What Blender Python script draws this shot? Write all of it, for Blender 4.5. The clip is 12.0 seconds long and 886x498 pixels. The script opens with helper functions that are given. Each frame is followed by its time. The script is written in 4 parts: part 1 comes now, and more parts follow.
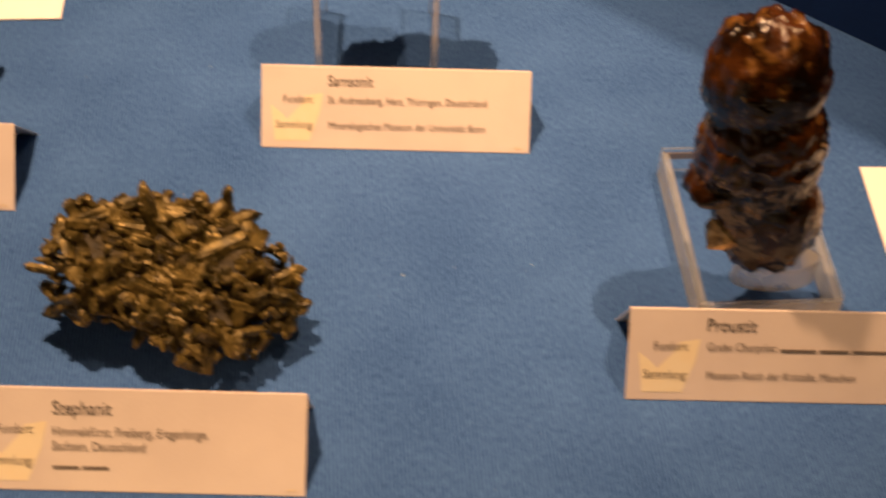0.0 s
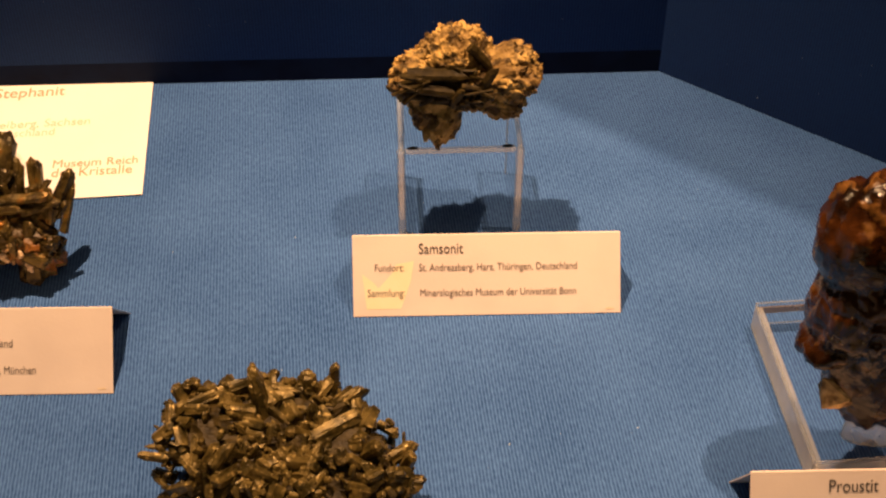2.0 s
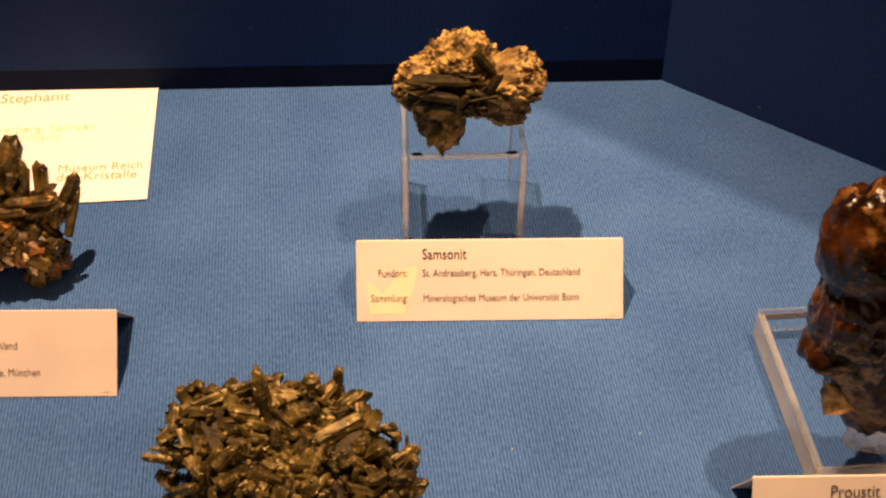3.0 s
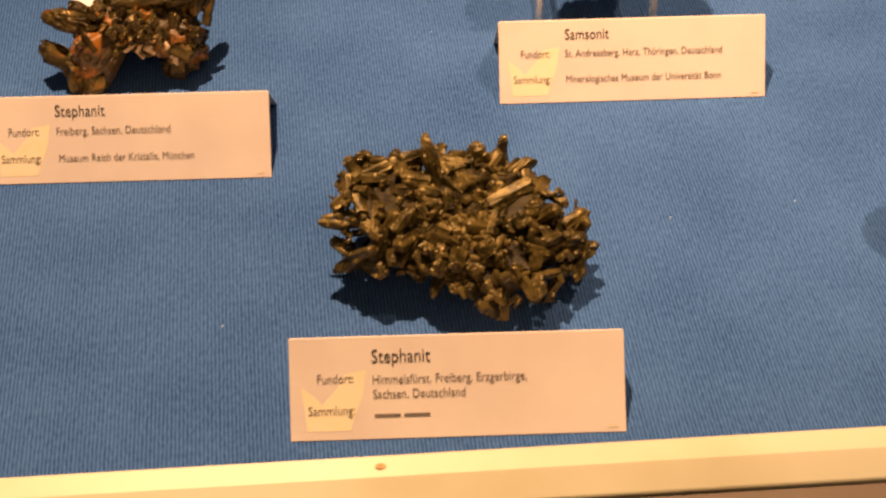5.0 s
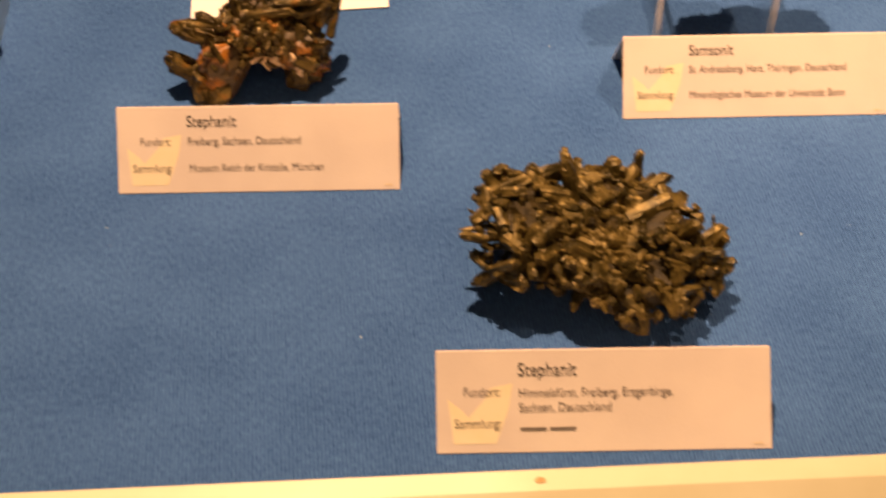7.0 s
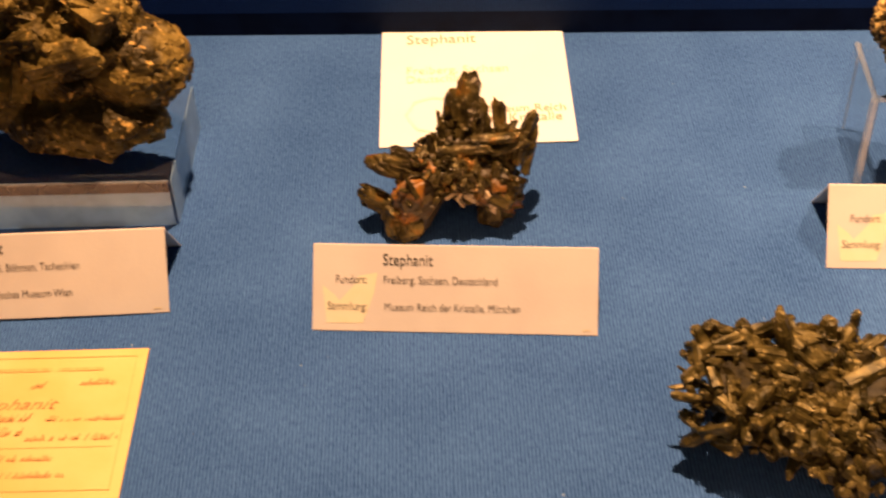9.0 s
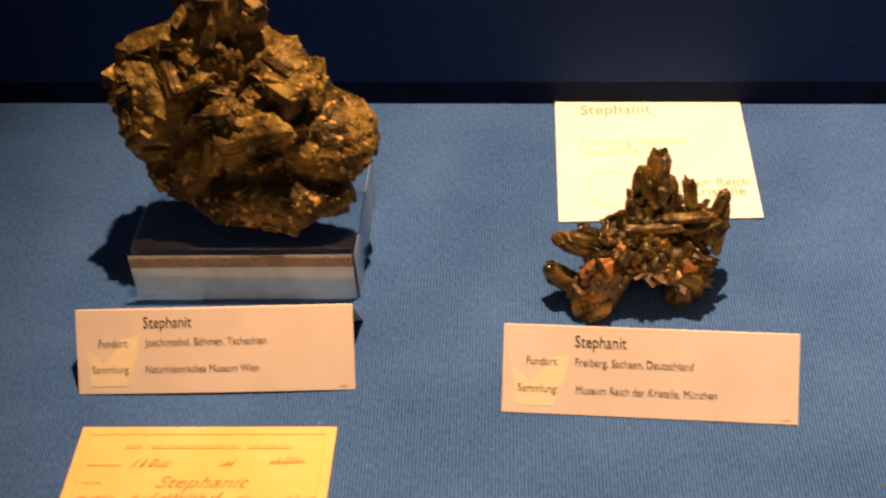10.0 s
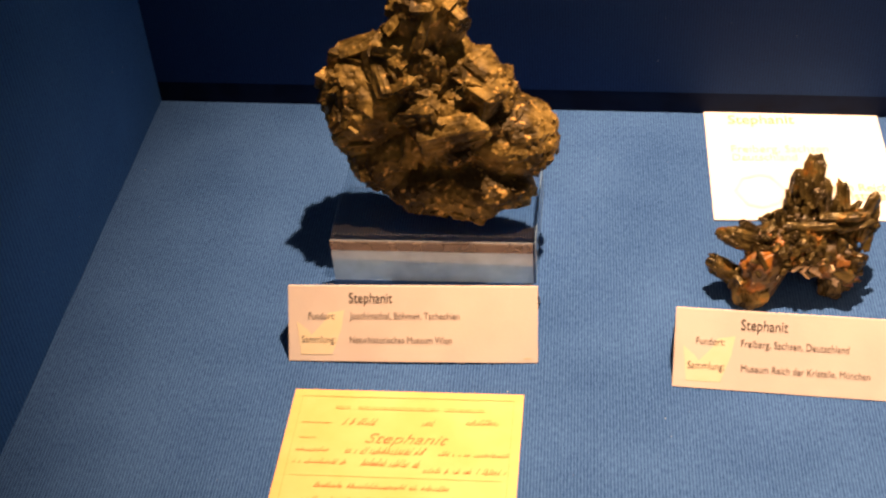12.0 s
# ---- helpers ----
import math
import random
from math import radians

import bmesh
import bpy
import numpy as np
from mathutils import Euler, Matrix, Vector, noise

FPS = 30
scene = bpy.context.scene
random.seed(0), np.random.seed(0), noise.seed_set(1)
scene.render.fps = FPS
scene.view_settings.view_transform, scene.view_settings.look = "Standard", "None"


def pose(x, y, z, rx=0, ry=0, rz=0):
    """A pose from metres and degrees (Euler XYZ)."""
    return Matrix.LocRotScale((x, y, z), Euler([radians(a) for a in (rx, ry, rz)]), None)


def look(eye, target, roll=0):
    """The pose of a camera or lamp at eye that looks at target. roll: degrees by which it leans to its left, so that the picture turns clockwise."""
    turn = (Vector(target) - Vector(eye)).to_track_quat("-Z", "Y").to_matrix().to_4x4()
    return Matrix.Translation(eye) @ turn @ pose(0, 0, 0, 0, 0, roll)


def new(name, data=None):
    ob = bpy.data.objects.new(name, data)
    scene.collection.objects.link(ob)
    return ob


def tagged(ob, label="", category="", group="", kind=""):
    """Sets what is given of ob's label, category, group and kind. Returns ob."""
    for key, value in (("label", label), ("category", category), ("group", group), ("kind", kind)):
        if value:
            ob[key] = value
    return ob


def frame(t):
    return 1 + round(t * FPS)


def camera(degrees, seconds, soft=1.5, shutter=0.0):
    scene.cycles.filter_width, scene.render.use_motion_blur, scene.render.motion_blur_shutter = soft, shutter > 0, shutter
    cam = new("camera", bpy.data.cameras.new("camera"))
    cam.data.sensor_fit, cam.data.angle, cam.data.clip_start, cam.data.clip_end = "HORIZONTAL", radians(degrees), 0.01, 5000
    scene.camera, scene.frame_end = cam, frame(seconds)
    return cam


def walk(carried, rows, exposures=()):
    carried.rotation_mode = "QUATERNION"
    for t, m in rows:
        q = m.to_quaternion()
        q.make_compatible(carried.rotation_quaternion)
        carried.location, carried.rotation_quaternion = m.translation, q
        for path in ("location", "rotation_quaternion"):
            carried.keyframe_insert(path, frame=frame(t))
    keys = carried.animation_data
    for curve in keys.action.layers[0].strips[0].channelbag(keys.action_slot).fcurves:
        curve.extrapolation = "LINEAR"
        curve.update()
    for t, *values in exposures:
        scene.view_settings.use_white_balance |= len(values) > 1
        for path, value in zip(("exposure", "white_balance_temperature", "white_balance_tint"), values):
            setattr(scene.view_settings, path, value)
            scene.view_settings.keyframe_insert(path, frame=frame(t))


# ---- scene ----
cam = camera(36.0, 12.0, soft=2.2, shutter=0.5)
PATH = [
    (0, (0.088, 0.014, 0.357), (0.026, 1.371, -1.110), 2.7),
    (0.5, (0.0582, 0.0112, 0.3538), (-0.0322, 1.4291, -1.0537), 0.21),
    (1, (0.0509, 0.0160, 0.3641), (-0.0063, 1.4605, -1.0180), -0.00),
    (1.5, (0.0508, 0.0225, 0.3652), (-0.0223, 1.4875, -0.9943), -0.27),
    (2, (0.0504, 0.0236, 0.3681), (-0.0170, 1.5050, -0.9739), 0.35),
    (2.5, (0.0517, 0.0228, 0.3694), (-0.0147, 1.5165, -0.9589), 0.54),
    (3, (0.0492, 0.0202, 0.3672), (-0.0188, 1.5144, -0.9605), 0.68),
    (3.5, (0.0369, 0.0089, 0.3605), (-0.0371, 1.4757, -0.9972), 0.55),
    (3.7, (0.0336, 0.0088, 0.3529), (-0.0487, 1.4613, -1.0194), 0.29),
    (5.3, (-0.0145, -0.0187, 0.3395), (-0.0559, 1.3562, -1.1124), -0.04),
    (5.5, (-0.0179, -0.0221, 0.3393), (-0.0523, 1.3642, -1.1018), 0.20),
    (6, (-0.0248, -0.0214, 0.3378), (-0.0635, 1.3725, -1.0960), 0.40),
    (6.5, (-0.0317, -0.0195, 0.3388), (-0.0788, 1.3703, -1.0987), 0.12),
    (7, (-0.0459, -0.0133, 0.3413), (-0.1276, 1.3759, -1.0952), -0.35),
    (7.2, (-0.0563, -0.0079, 0.3460), (-0.1502, 1.3897, -1.0816), -0.36),
    (8.8, (-0.0751, 0.0056, 0.3506), (-0.3095, 1.4582, -1.0041), -2.75),
    (9, (-0.0827, 0.0077, 0.3518), (-0.3150, 1.4623, -1.0010), -2.36),
    (9.5, (-0.1074, 0.0127, 0.3562), (-0.4080, 1.4716, -0.9785), -2.97),
    (10, (-0.1203, 0.0178, 0.3581), (-0.4888, 1.4902, -0.9443), -4.72),
    (10.5, (-0.1303, -0.0020, 0.3726), (-0.5165, 1.4716, -0.9232), -5.59),
    (11, (-0.1372, -0.0252, 0.3837), (-0.5384, 1.4574, -0.8972), -5.60),
    (11.5, (-0.1471, -0.0399, 0.3910), (-0.5751, 1.4482, -0.8748), -4.99),
    (12, (-0.1574, -0.0417, 0.3895), (-0.6041, 1.4290, -0.8902), -4.99),
]
walk(cam, [(t, look(eye, target, roll)) for t, eye, target, roll in PATH],
     ((0, -0.26, 6500, 10), (1.0, -0.20, 6500, 10), (2.4, -0.19, 6500, 10), (3.1, -0.04, 6500, 10), (6.5, -0.09, 6500, 10), (9, 0.05, 6500, 10), (10.5, 0.04, 6500, 10), (11.3, 0.38, 5950, 10), (12, 0.52, 5950, 10)))

# ---- world and lamps ----
world = bpy.data.worlds.new("world")
scene.world = world
world.use_nodes = True
world.node_tree.nodes["Background"].inputs[0].default_value = (0.9, 0.75, 0.6, 1)
world.node_tree.nodes["Background"].inputs[1].default_value = 0.014
scene.view_settings.exposure = 0.0


def spot(name, eye, target, watts, colour, cone, radius, blend):
    data = bpy.data.lights.new(name, "SPOT")
    data.energy, data.color, data.spot_size, data.spot_blend = watts, colour, radians(cone), blend
    data.shadow_soft_size = radius
    ob = new(name, data)
    ob.matrix_world = look(eye, target)
    return ob


spot("case_spot", (-0.14, 0.508, 0.85), (-0.085, 0.425, 0.0), 78, (1.0, 0.56, 0.290), 57, 0.011, 0.85)
spot("case_spot", (0.373, 0.460, 1.10), (0.165, 0.45, 0.0), 67, (1.0, 0.55, 0.28), 29, 0.006, 0.9)
# unseen fill, added to warm the fronts of rail, cards and minerals
hall = bpy.data.lights.new("hall_fill_light", "AREA")
hall.shape, hall.size, hall.size_y, hall.energy, hall.color = "RECTANGLE", 1.6, 0.5, 3.2, (1.0, 0.74, 0.5)
new("hall_fill_light", hall).matrix_world = look((0.0, -1.1, 1.95), (0.0, -0.5, 0.0))


# ---- materials ----
def material(name, colour, rough=0.6, metal=0.0, second=None, scale=60.0, detail=6.0, low=0.4, high=0.6,
             bump=0.0, bump_scale=200.0, coat=0.0, specular=0.5, fine=None):
    """Two base colours mixed by noise of real size, fine relief, and a change of roughness."""
    m = bpy.data.materials.new(name)
    m.use_nodes = True
    n, l = m.node_tree.nodes, m.node_tree.links
    p = n["Principled BSDF"]
    p.inputs["Metallic"].default_value = metal
    p.inputs["Coat Weight"].default_value = coat
    p.inputs["Coat Roughness"].default_value = 0.12
    p.inputs["Specular IOR Level"].default_value = specular
    geo = n.new("ShaderNodeNewGeometry")
    noi = n.new("ShaderNodeTexNoise")
    noi.inputs["Scale"].default_value, noi.inputs["Detail"].default_value = scale, detail
    l.new(geo.outputs["Position"], noi.inputs["Vector"])
    ramp = n.new("ShaderNodeValToRGB")
    ramp.color_ramp.elements[0].position, ramp.color_ramp.elements[1].position = low, high
    ramp.color_ramp.elements[0].color = (*colour, 1)
    ramp.color_ramp.elements[1].color = (*(second or colour), 1)
    l.new(noi.outputs["Fac"], ramp.inputs["Fac"])
    out = ramp.outputs["Color"]
    if fine:
        colour3, scale3, from3, to3 = fine
        noi3 = n.new("ShaderNodeTexNoise")
        noi3.inputs["Scale"].default_value, noi3.inputs["Detail"].default_value = scale3, 4
        l.new(geo.outputs["Position"], noi3.inputs["Vector"])
        span = n.new("ShaderNodeMapRange")
        span.inputs["From Min"].default_value, span.inputs["From Max"].default_value = from3, to3
        l.new(noi3.outputs["Fac"], span.inputs["Value"])
        mix = n.new("ShaderNodeMix")
        mix.data_type = "RGBA"
        l.new(span.outputs["Result"], mix.inputs[0])
        l.new(out, mix.inputs[6])
        mix.inputs[7].default_value = (*colour3, 1)
        out = mix.outputs[2]
    l.new(out, p.inputs["Base Color"])
    rr = n.new("ShaderNodeMapRange")
    rr.inputs["To Min"].default_value, rr.inputs["To Max"].default_value = max(0.02, rough - 0.12), min(1, rough + 0.12)
    l.new(noi.outputs["Fac"], rr.inputs["Value"])
    l.new(rr.outputs["Result"], p.inputs["Roughness"])
    if bump:
        noi2 = n.new("ShaderNodeTexNoise")
        noi2.inputs["Scale"].default_value, noi2.inputs["Detail"].default_value = bump_scale, 5
        l.new(geo.outputs["Position"], noi2.inputs["Vector"])
        b = n.new("ShaderNodeBump")
        b.inputs["Strength"].default_value, b.inputs["Distance"].default_value = bump, 0.001
        l.new(noi2.outputs["Fac"], b.inputs["Height"])
        l.new(b.outputs["Normal"], p.inputs["Normal"])
    return m


def cloth_material(name, dark, light, turn, rib=840.0, relief=1.0):
    """Ribbed woven cloth: fine cords along one way, crossed by weaker threads, mottled."""
    m = bpy.data.materials.new(name)
    m.use_nodes = True
    n, l = m.node_tree.nodes, m.node_tree.links
    p = n["Principled BSDF"]
    p.inputs["Roughness"].default_value = 0.85
    p.inputs["Specular IOR Level"].default_value = 0.25
    geo = n.new("ShaderNodeNewGeometry")
    rot = n.new("ShaderNodeMapping")
    rot.inputs["Rotation"].default_value = (0, 0, radians(turn))
    l.new(geo.outputs["Position"], rot.inputs["Vector"])
    cords = n.new("ShaderNodeTexWave")
    cords.wave_type, cords.bands_direction, cords.wave_profile = "BANDS", "X", "SIN"
    cords.inputs["Scale"].default_value = rib / 3.14159 / 2 * 1.9
    cords.inputs["Distortion"].default_value = 1.2
    cords.inputs["Detail"].default_value = 2
    cords.inputs["Detail Scale"].default_value = 1.5
    l.new(rot.outputs["Vector"], cords.inputs["Vector"])
    threads = n.new("ShaderNodeTexNoise")
    threads.inputs["Scale"].default_value, threads.inputs["Detail"].default_value = 900, 3
    stretch = n.new("ShaderNodeMapping")
    stretch.inputs["Scale"].default_value = (1.0, 0.45, 1.0)
    l.new(rot.outputs["Vector"], stretch.inputs["Vector"])
    l.new(stretch.outputs["Vector"], threads.inputs["Vector"])
    blotch = n.new("ShaderNodeTexNoise")
    blotch.inputs["Scale"].default_value, blotch.inputs["Detail"].default_value = 22, 6
    l.new(geo.outputs["Position"], blotch.inputs["Vector"])
    total = n.new("ShaderNodeMath")
    total.operation = "MULTIPLY_ADD"
    total.inputs[1].default_value = 0.6
    l.new(cords.outputs["Fac"], total.inputs[0])
    l.new(threads.outputs["Fac"], total.inputs[2])
    grain = n.new("ShaderNodeMapRange")
    grain.inputs["From Min"].default_value, grain.inputs["From Max"].default_value = 0.17, 1.37
    l.new(total.outputs[0], grain.inputs["Value"])
    add = n.new("ShaderNodeMath")
    add.operation = "MULTIPLY_ADD"
    add.inputs[1].default_value = 0.5
    l.new(blotch.outputs["Fac"], add.inputs[0])
    l.new(grain.outputs["Result"], add.inputs[2])
    ramp = n.new("ShaderNodeValToRGB")
    ramp.color_ramp.elements[0].position, ramp.color_ramp.elements[1].position = 0.25, 1.0
    ramp.color_ramp.elements[0].color, ramp.color_ramp.elements[1].color = (*dark, 1), (*light, 1)
    half = n.new("ShaderNodeMath")
    half.operation = "MULTIPLY"
    half.inputs[1].default_value = 0.8
    l.new(add.outputs[0], half.inputs[0])
    l.new(half.outputs[0], ramp.inputs["Fac"])
    # stray lint
    lint = n.new("ShaderNodeTexNoise")
    lint.inputs["Scale"].default_value, lint.inputs["Detail"].default_value = 520, 2
    l.new(geo.outputs["Position"], lint.inputs["Vector"])
    spot_ = n.new("ShaderNodeMapRange")
    spot_.inputs["From Min"].default_value, spot_.inputs["From Max"].default_value = 0.775, 0.84
    l.new(lint.outputs["Fac"], spot_.inputs["Value"])
    mix = n.new("ShaderNodeMix")
    mix.data_type = "RGBA"
    l.new(spot_.outputs["Result"], mix.inputs[0])
    l.new(ramp.outputs["Color"], mix.inputs[6])
    mix.inputs[7].default_value = (0.45, 0.5, 0.55, 1)
    l.new(mix.outputs[2], p.inputs["Base Color"])
    b = n.new("ShaderNodeBump")
    b.inputs["Strength"].default_value, b.inputs["Distance"].default_value = relief, 0.0004
    l.new(total.outputs[0], b.inputs["Height"])
    l.new(b.outputs["Normal"], p.inputs["Normal"])
    return m


def acrylic_material(name, milk, tint=(0.95, 0.97, 0.98), rough=0.06, mirror=0.035, body=(0.8, 0.8, 0.78)):
    """Clear acrylic: light passes, a glossy skin by angle; milk scatters as scratches or, when high, as painted
    reflections.
    """
    m = bpy.data.materials.new(name)
    m.use_nodes = True
    n, l = m.node_tree.nodes, m.node_tree.links
    n.remove(n["Principled BSDF"])
    clear = n.new("ShaderNodeBsdfTransparent")
    clear.inputs[0].default_value = (*tint, 1)
    gloss = n.new("ShaderNodeBsdfGlossy")
    gloss.inputs["Roughness"].default_value = rough
    face = n.new("ShaderNodeLayerWeight")
    steep = n.new("ShaderNodeMath")
    steep.operation = "POWER"
    steep.inputs[1].default_value = 4.5
    l.new(face.outputs["Facing"], steep.inputs[0])
    fres = n.new("ShaderNodeMath")
    fres.operation = "MULTIPLY_ADD"
    fres.inputs[1].default_value, fres.inputs[2].default_value = 0.6, mirror
    l.new(steep.outputs[0], fres.inputs[0])
    geo = n.new("ShaderNodeNewGeometry")
    noi = n.new("ShaderNodeTexNoise")
    noi.inputs["Scale"].default_value, noi.inputs["Detail"].default_value = 90, 6
    l.new(geo.outputs["Position"], noi.inputs["Vector"])
    haze = n.new("ShaderNodeMapRange")
    haze.inputs["From Min"].default_value, haze.inputs["From Max"].default_value = 0.35, 0.75
    haze.inputs["To Min"].default_value, haze.inputs["To Max"].default_value = milk * 0.85, milk * 1.15
    l.new(noi.outputs["Fac"], haze.inputs["Value"])
    diff = n.new("ShaderNodeBsdfDiffuse")
    diff.inputs[0].default_value = (*body, 1)
    glow = n.new("ShaderNodeBsdfTranslucent")
    glow.inputs[0].default_value = (*body, 1)
    scatter = n.new("ShaderNodeMixShader")
    scatter.inputs[0].default_value = 0.5
    l.new(diff.outputs[0], scatter.inputs[1])
    l.new(glow.outputs[0], scatter.inputs[2])
    one = n.new("ShaderNodeMixShader")
    l.new(haze.outputs["Result"], one.inputs[0])
    l.new(clear.outputs[0], one.inputs[1])
    l.new(scatter.outputs[0], one.inputs[2])
    two = n.new("ShaderNodeMixShader")
    l.new(fres.outputs[0], two.inputs[0])
    l.new(one.outputs[0], two.inputs[1])
    l.new(gloss.outputs[0], two.inputs[2])
    l.new(two.outputs[0], n["Material Output"].inputs["Surface"])
    return m


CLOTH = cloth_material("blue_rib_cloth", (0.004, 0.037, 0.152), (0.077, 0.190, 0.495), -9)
# blue cloth darkened in colour for the shade on back and angled walls
SHADED_WALL_CLOTH = cloth_material("shaded_wall_cloth", (0.0015, 0.015, 0.078), (0.005, 0.036, 0.140), 20, relief=0.3)
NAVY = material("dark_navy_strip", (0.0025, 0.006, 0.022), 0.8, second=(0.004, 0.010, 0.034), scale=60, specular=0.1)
# less darkened copy for the side wall, where more lamplight falls
DIM_SIDE_CLOTH = cloth_material("dim_side_cloth", (0.005, 0.050, 0.205), (0.030, 0.130, 0.420), 20, relief=0.5)
BLACK = material("shadow_gap_black", (0.008, 0.008, 0.01), 0.8, second=(0.014, 0.014, 0.016))
CARD = material("white_card", (0.64, 0.58, 0.54), 0.55, second=(0.69, 0.63, 0.58), scale=30, bump=0.05, bump_scale=900)
PAPER = material("white_paper", (0.82, 0.82, 0.80), 0.6, second=(0.86, 0.85, 0.82), scale=25, bump=0.06, bump_scale=700)
OLD_PAPER = material("yellowed_paper", (0.78, 0.47, 0.14), 0.7, second=(0.83, 0.54, 0.20), scale=28, bump=0.1, bump_scale=500)
INK = material("black_ink", (0.035, 0.030, 0.026), 0.7, second=(0.06, 0.052, 0.045), scale=900)
LINE_INK = material("grey_print_ink", (0.11, 0.092, 0.08), 0.7, second=(0.16, 0.135, 0.12), scale=900)
FAINT_INK = material("faded_ink", (0.36, 0.26, 0.15), 0.7, second=(0.47, 0.36, 0.22), scale=900)
OLD_PRINT = material("faded_old_print", (0.60, 0.36, 0.10), 0.7, second=(0.70, 0.44, 0.14), scale=500)
LIGHT_INK = material("pale_brown_print", (0.66, 0.56, 0.40), 0.7, second=(0.74, 0.65, 0.5), scale=500)
BROWN_INK = material("brown_handwriting_ink", (0.36, 0.19, 0.06), 0.7, second=(0.56, 0.34, 0.11), scale=500)
LINT = material("grey_lint", (0.42, 0.52, 0.62), 0.8, second=(0.50, 0.56, 0.60), scale=400)
EMBLEM = material("pale_yellow_print", (0.80, 0.73, 0.53), 0.55, second=(0.80, 0.71, 0.49), scale=150)
GREY_PRINT = material("pale_grey_print", (0.66, 0.66, 0.64), 0.6, second=(0.72, 0.72, 0.70), scale=150)
RAIL = material("cream_lacquered_wood", (0.66, 0.64, 0.44), 0.4, second=(0.74, 0.73, 0.54), scale=14, bump=0.08, bump_scale=160)
SPECK = material("brown_dent", (0.42, 0.28, 0.12), 0.8, second=(0.55, 0.40, 0.2), scale=900)
FRONT = material("grey_brown_panel", (0.13, 0.10, 0.075), 0.5, second=(0.17, 0.135, 0.1), scale=12, bump=0.1, bump_scale=300)
HALL_WALL = material("hall_wall_paint", (0.16, 0.13, 0.11), 0.8, second=(0.20, 0.165, 0.14), scale=2)
HALL_FLOOR = material("hall_floor", (0.10, 0.07, 0.045), 0.5, second=(0.15, 0.105, 0.07), scale=5)
CLEAR = acrylic_material("clear_acrylic", 0.003, (0.98, 0.985, 0.99), 0.05, 0.018)
CLEAR_THICK = acrylic_material("thick_acrylic", 0.025, (0.95, 0.97, 0.98))
# the cloth's blue, reflected in clear acrylic, put into a scattering colour
REFLECTION_BLUE = acrylic_material("acrylic_blue_reflection", 0.62, (0.97, 0.98, 0.99), 0.10, 0.12, (0.50, 0.74, 0.98))
EDGE = acrylic_material("sawn_acrylic_edge", 0.26, (0.98, 0.97, 0.95), 0.15, 0.12, (0.68, 0.79, 0.90))
# brown reflection of dark minerals, tinted into clear polished edges
REFLECTION_BROWN = acrylic_material("acrylic_brown_reflection", 0.30, (0.70, 0.60, 0.52), body=(0.62, 0.52, 0.46))
STEPHANITE = material("stephanite_crystal", (0.036, 0.029, 0.008), 0.36, 0.35, second=(0.128, 0.096, 0.028), scale=160,
                      bump=0.35, bump_scale=900, specular=0.3, fine=((0.42, 0.32, 0.12), 420, 0.60, 0.72))
# own tone of the dark needles; painted shade in the wide prism group
STEPHANITE_DARK_SHADED = material("dark_and_shaded_stephanite", (0.014, 0.0105, 0.003), 0.5, 0.0, second=(0.042, 0.031, 0.009), scale=220, bump=0.4, bump_scale=800, specular=0.15)
CHUNKY = material("golden_brown_stephanite", (0.040, 0.0275, 0.007), 0.50, 0.22, second=(0.220, 0.151, 0.037), scale=75,
                  bump=1.0, bump_scale=420, specular=0.2, fine=((0.58, 0.36, 0.10), 300, 0.60, 0.72))
RUSTY = material("rust_stained_crystal", (0.032, 0.023, 0.007), 0.22, 0.4, second=(0.135, 0.100, 0.030), scale=130,
                 bump=0.6, bump_scale=700, specular=0.3, fine=((0.24, 0.098, 0.010), 130, 0.58, 0.70))
RUST = material("rust_orange_crust", (0.30, 0.115, 0.010), 0.4, 0.0, second=(0.06, 0.040, 0.014), scale=110, low=0.35, high=0.5, bump=0.6, bump_scale=600,
                fine=((0.55, 0.38, 0.18), 200, 0.66, 0.74))
PALE_QUARTZ = material("pale_quartz_crust", (0.42, 0.27, 0.11), 0.4, 0.0, second=(0.74, 0.60, 0.40), scale=250, bump=0.6, bump_scale=700)
MATRIX = material("crumbly_matrix", (0.14, 0.090, 0.030), 0.6, 0.0, second=(0.45, 0.315, 0.105), scale=120, bump=0.7, bump_scale=500, specular=0.2,
                  fine=((0.05, 0.033, 0.012), 200, 0.51, 0.60))
PROUSTITE = material("dark_red_proustite", (0.008, 0.0035, 0.0012), 0.20, 0.0, second=(0.056, 0.019, 0.004), scale=70, bump=0.9, bump_scale=260,
                     coat=0.0, specular=0.45, fine=((0.150, 0.072, 0.018), 130, 0.57, 0.68))
# gold colour of painted highlights, far paler than the proustite itself
PROUSTITE_GLINT = material("painted_proustite_glint", (0.50, 0.33, 0.14), 0.20, 0.7, second=(0.16, 0.09, 0.03), scale=240, bump=0.4, bump_scale=400)


# ---- building helpers ----
def mesh_from(name, verts, faces, mat, smooth=False):
    me = bpy.data.meshes.new(name)
    me.from_pydata([tuple(v) for v in verts], [], [tuple(f) for f in faces])
    me.materials.append(mat)
    me.validate()
    if smooth:
        me.polygons.foreach_set("use_smooth", [True] * len(me.polygons))
    me.update()
    return me


def part(name, bm, mat, parent=None, label="", m=None):
    """Links a bmesh or a mesh as one object under a thing or a part."""
    if isinstance(bm, bmesh.types.BMesh):
        me = bpy.data.meshes.new(name)
        bm.to_mesh(me)
        bm.free()
        me.materials.append(mat)
    else:
        me = bm
    ob = new(name, me)
    ob.parent = parent
    if m is not None:
        ob.matrix_basis = m
    return tagged(ob, label)


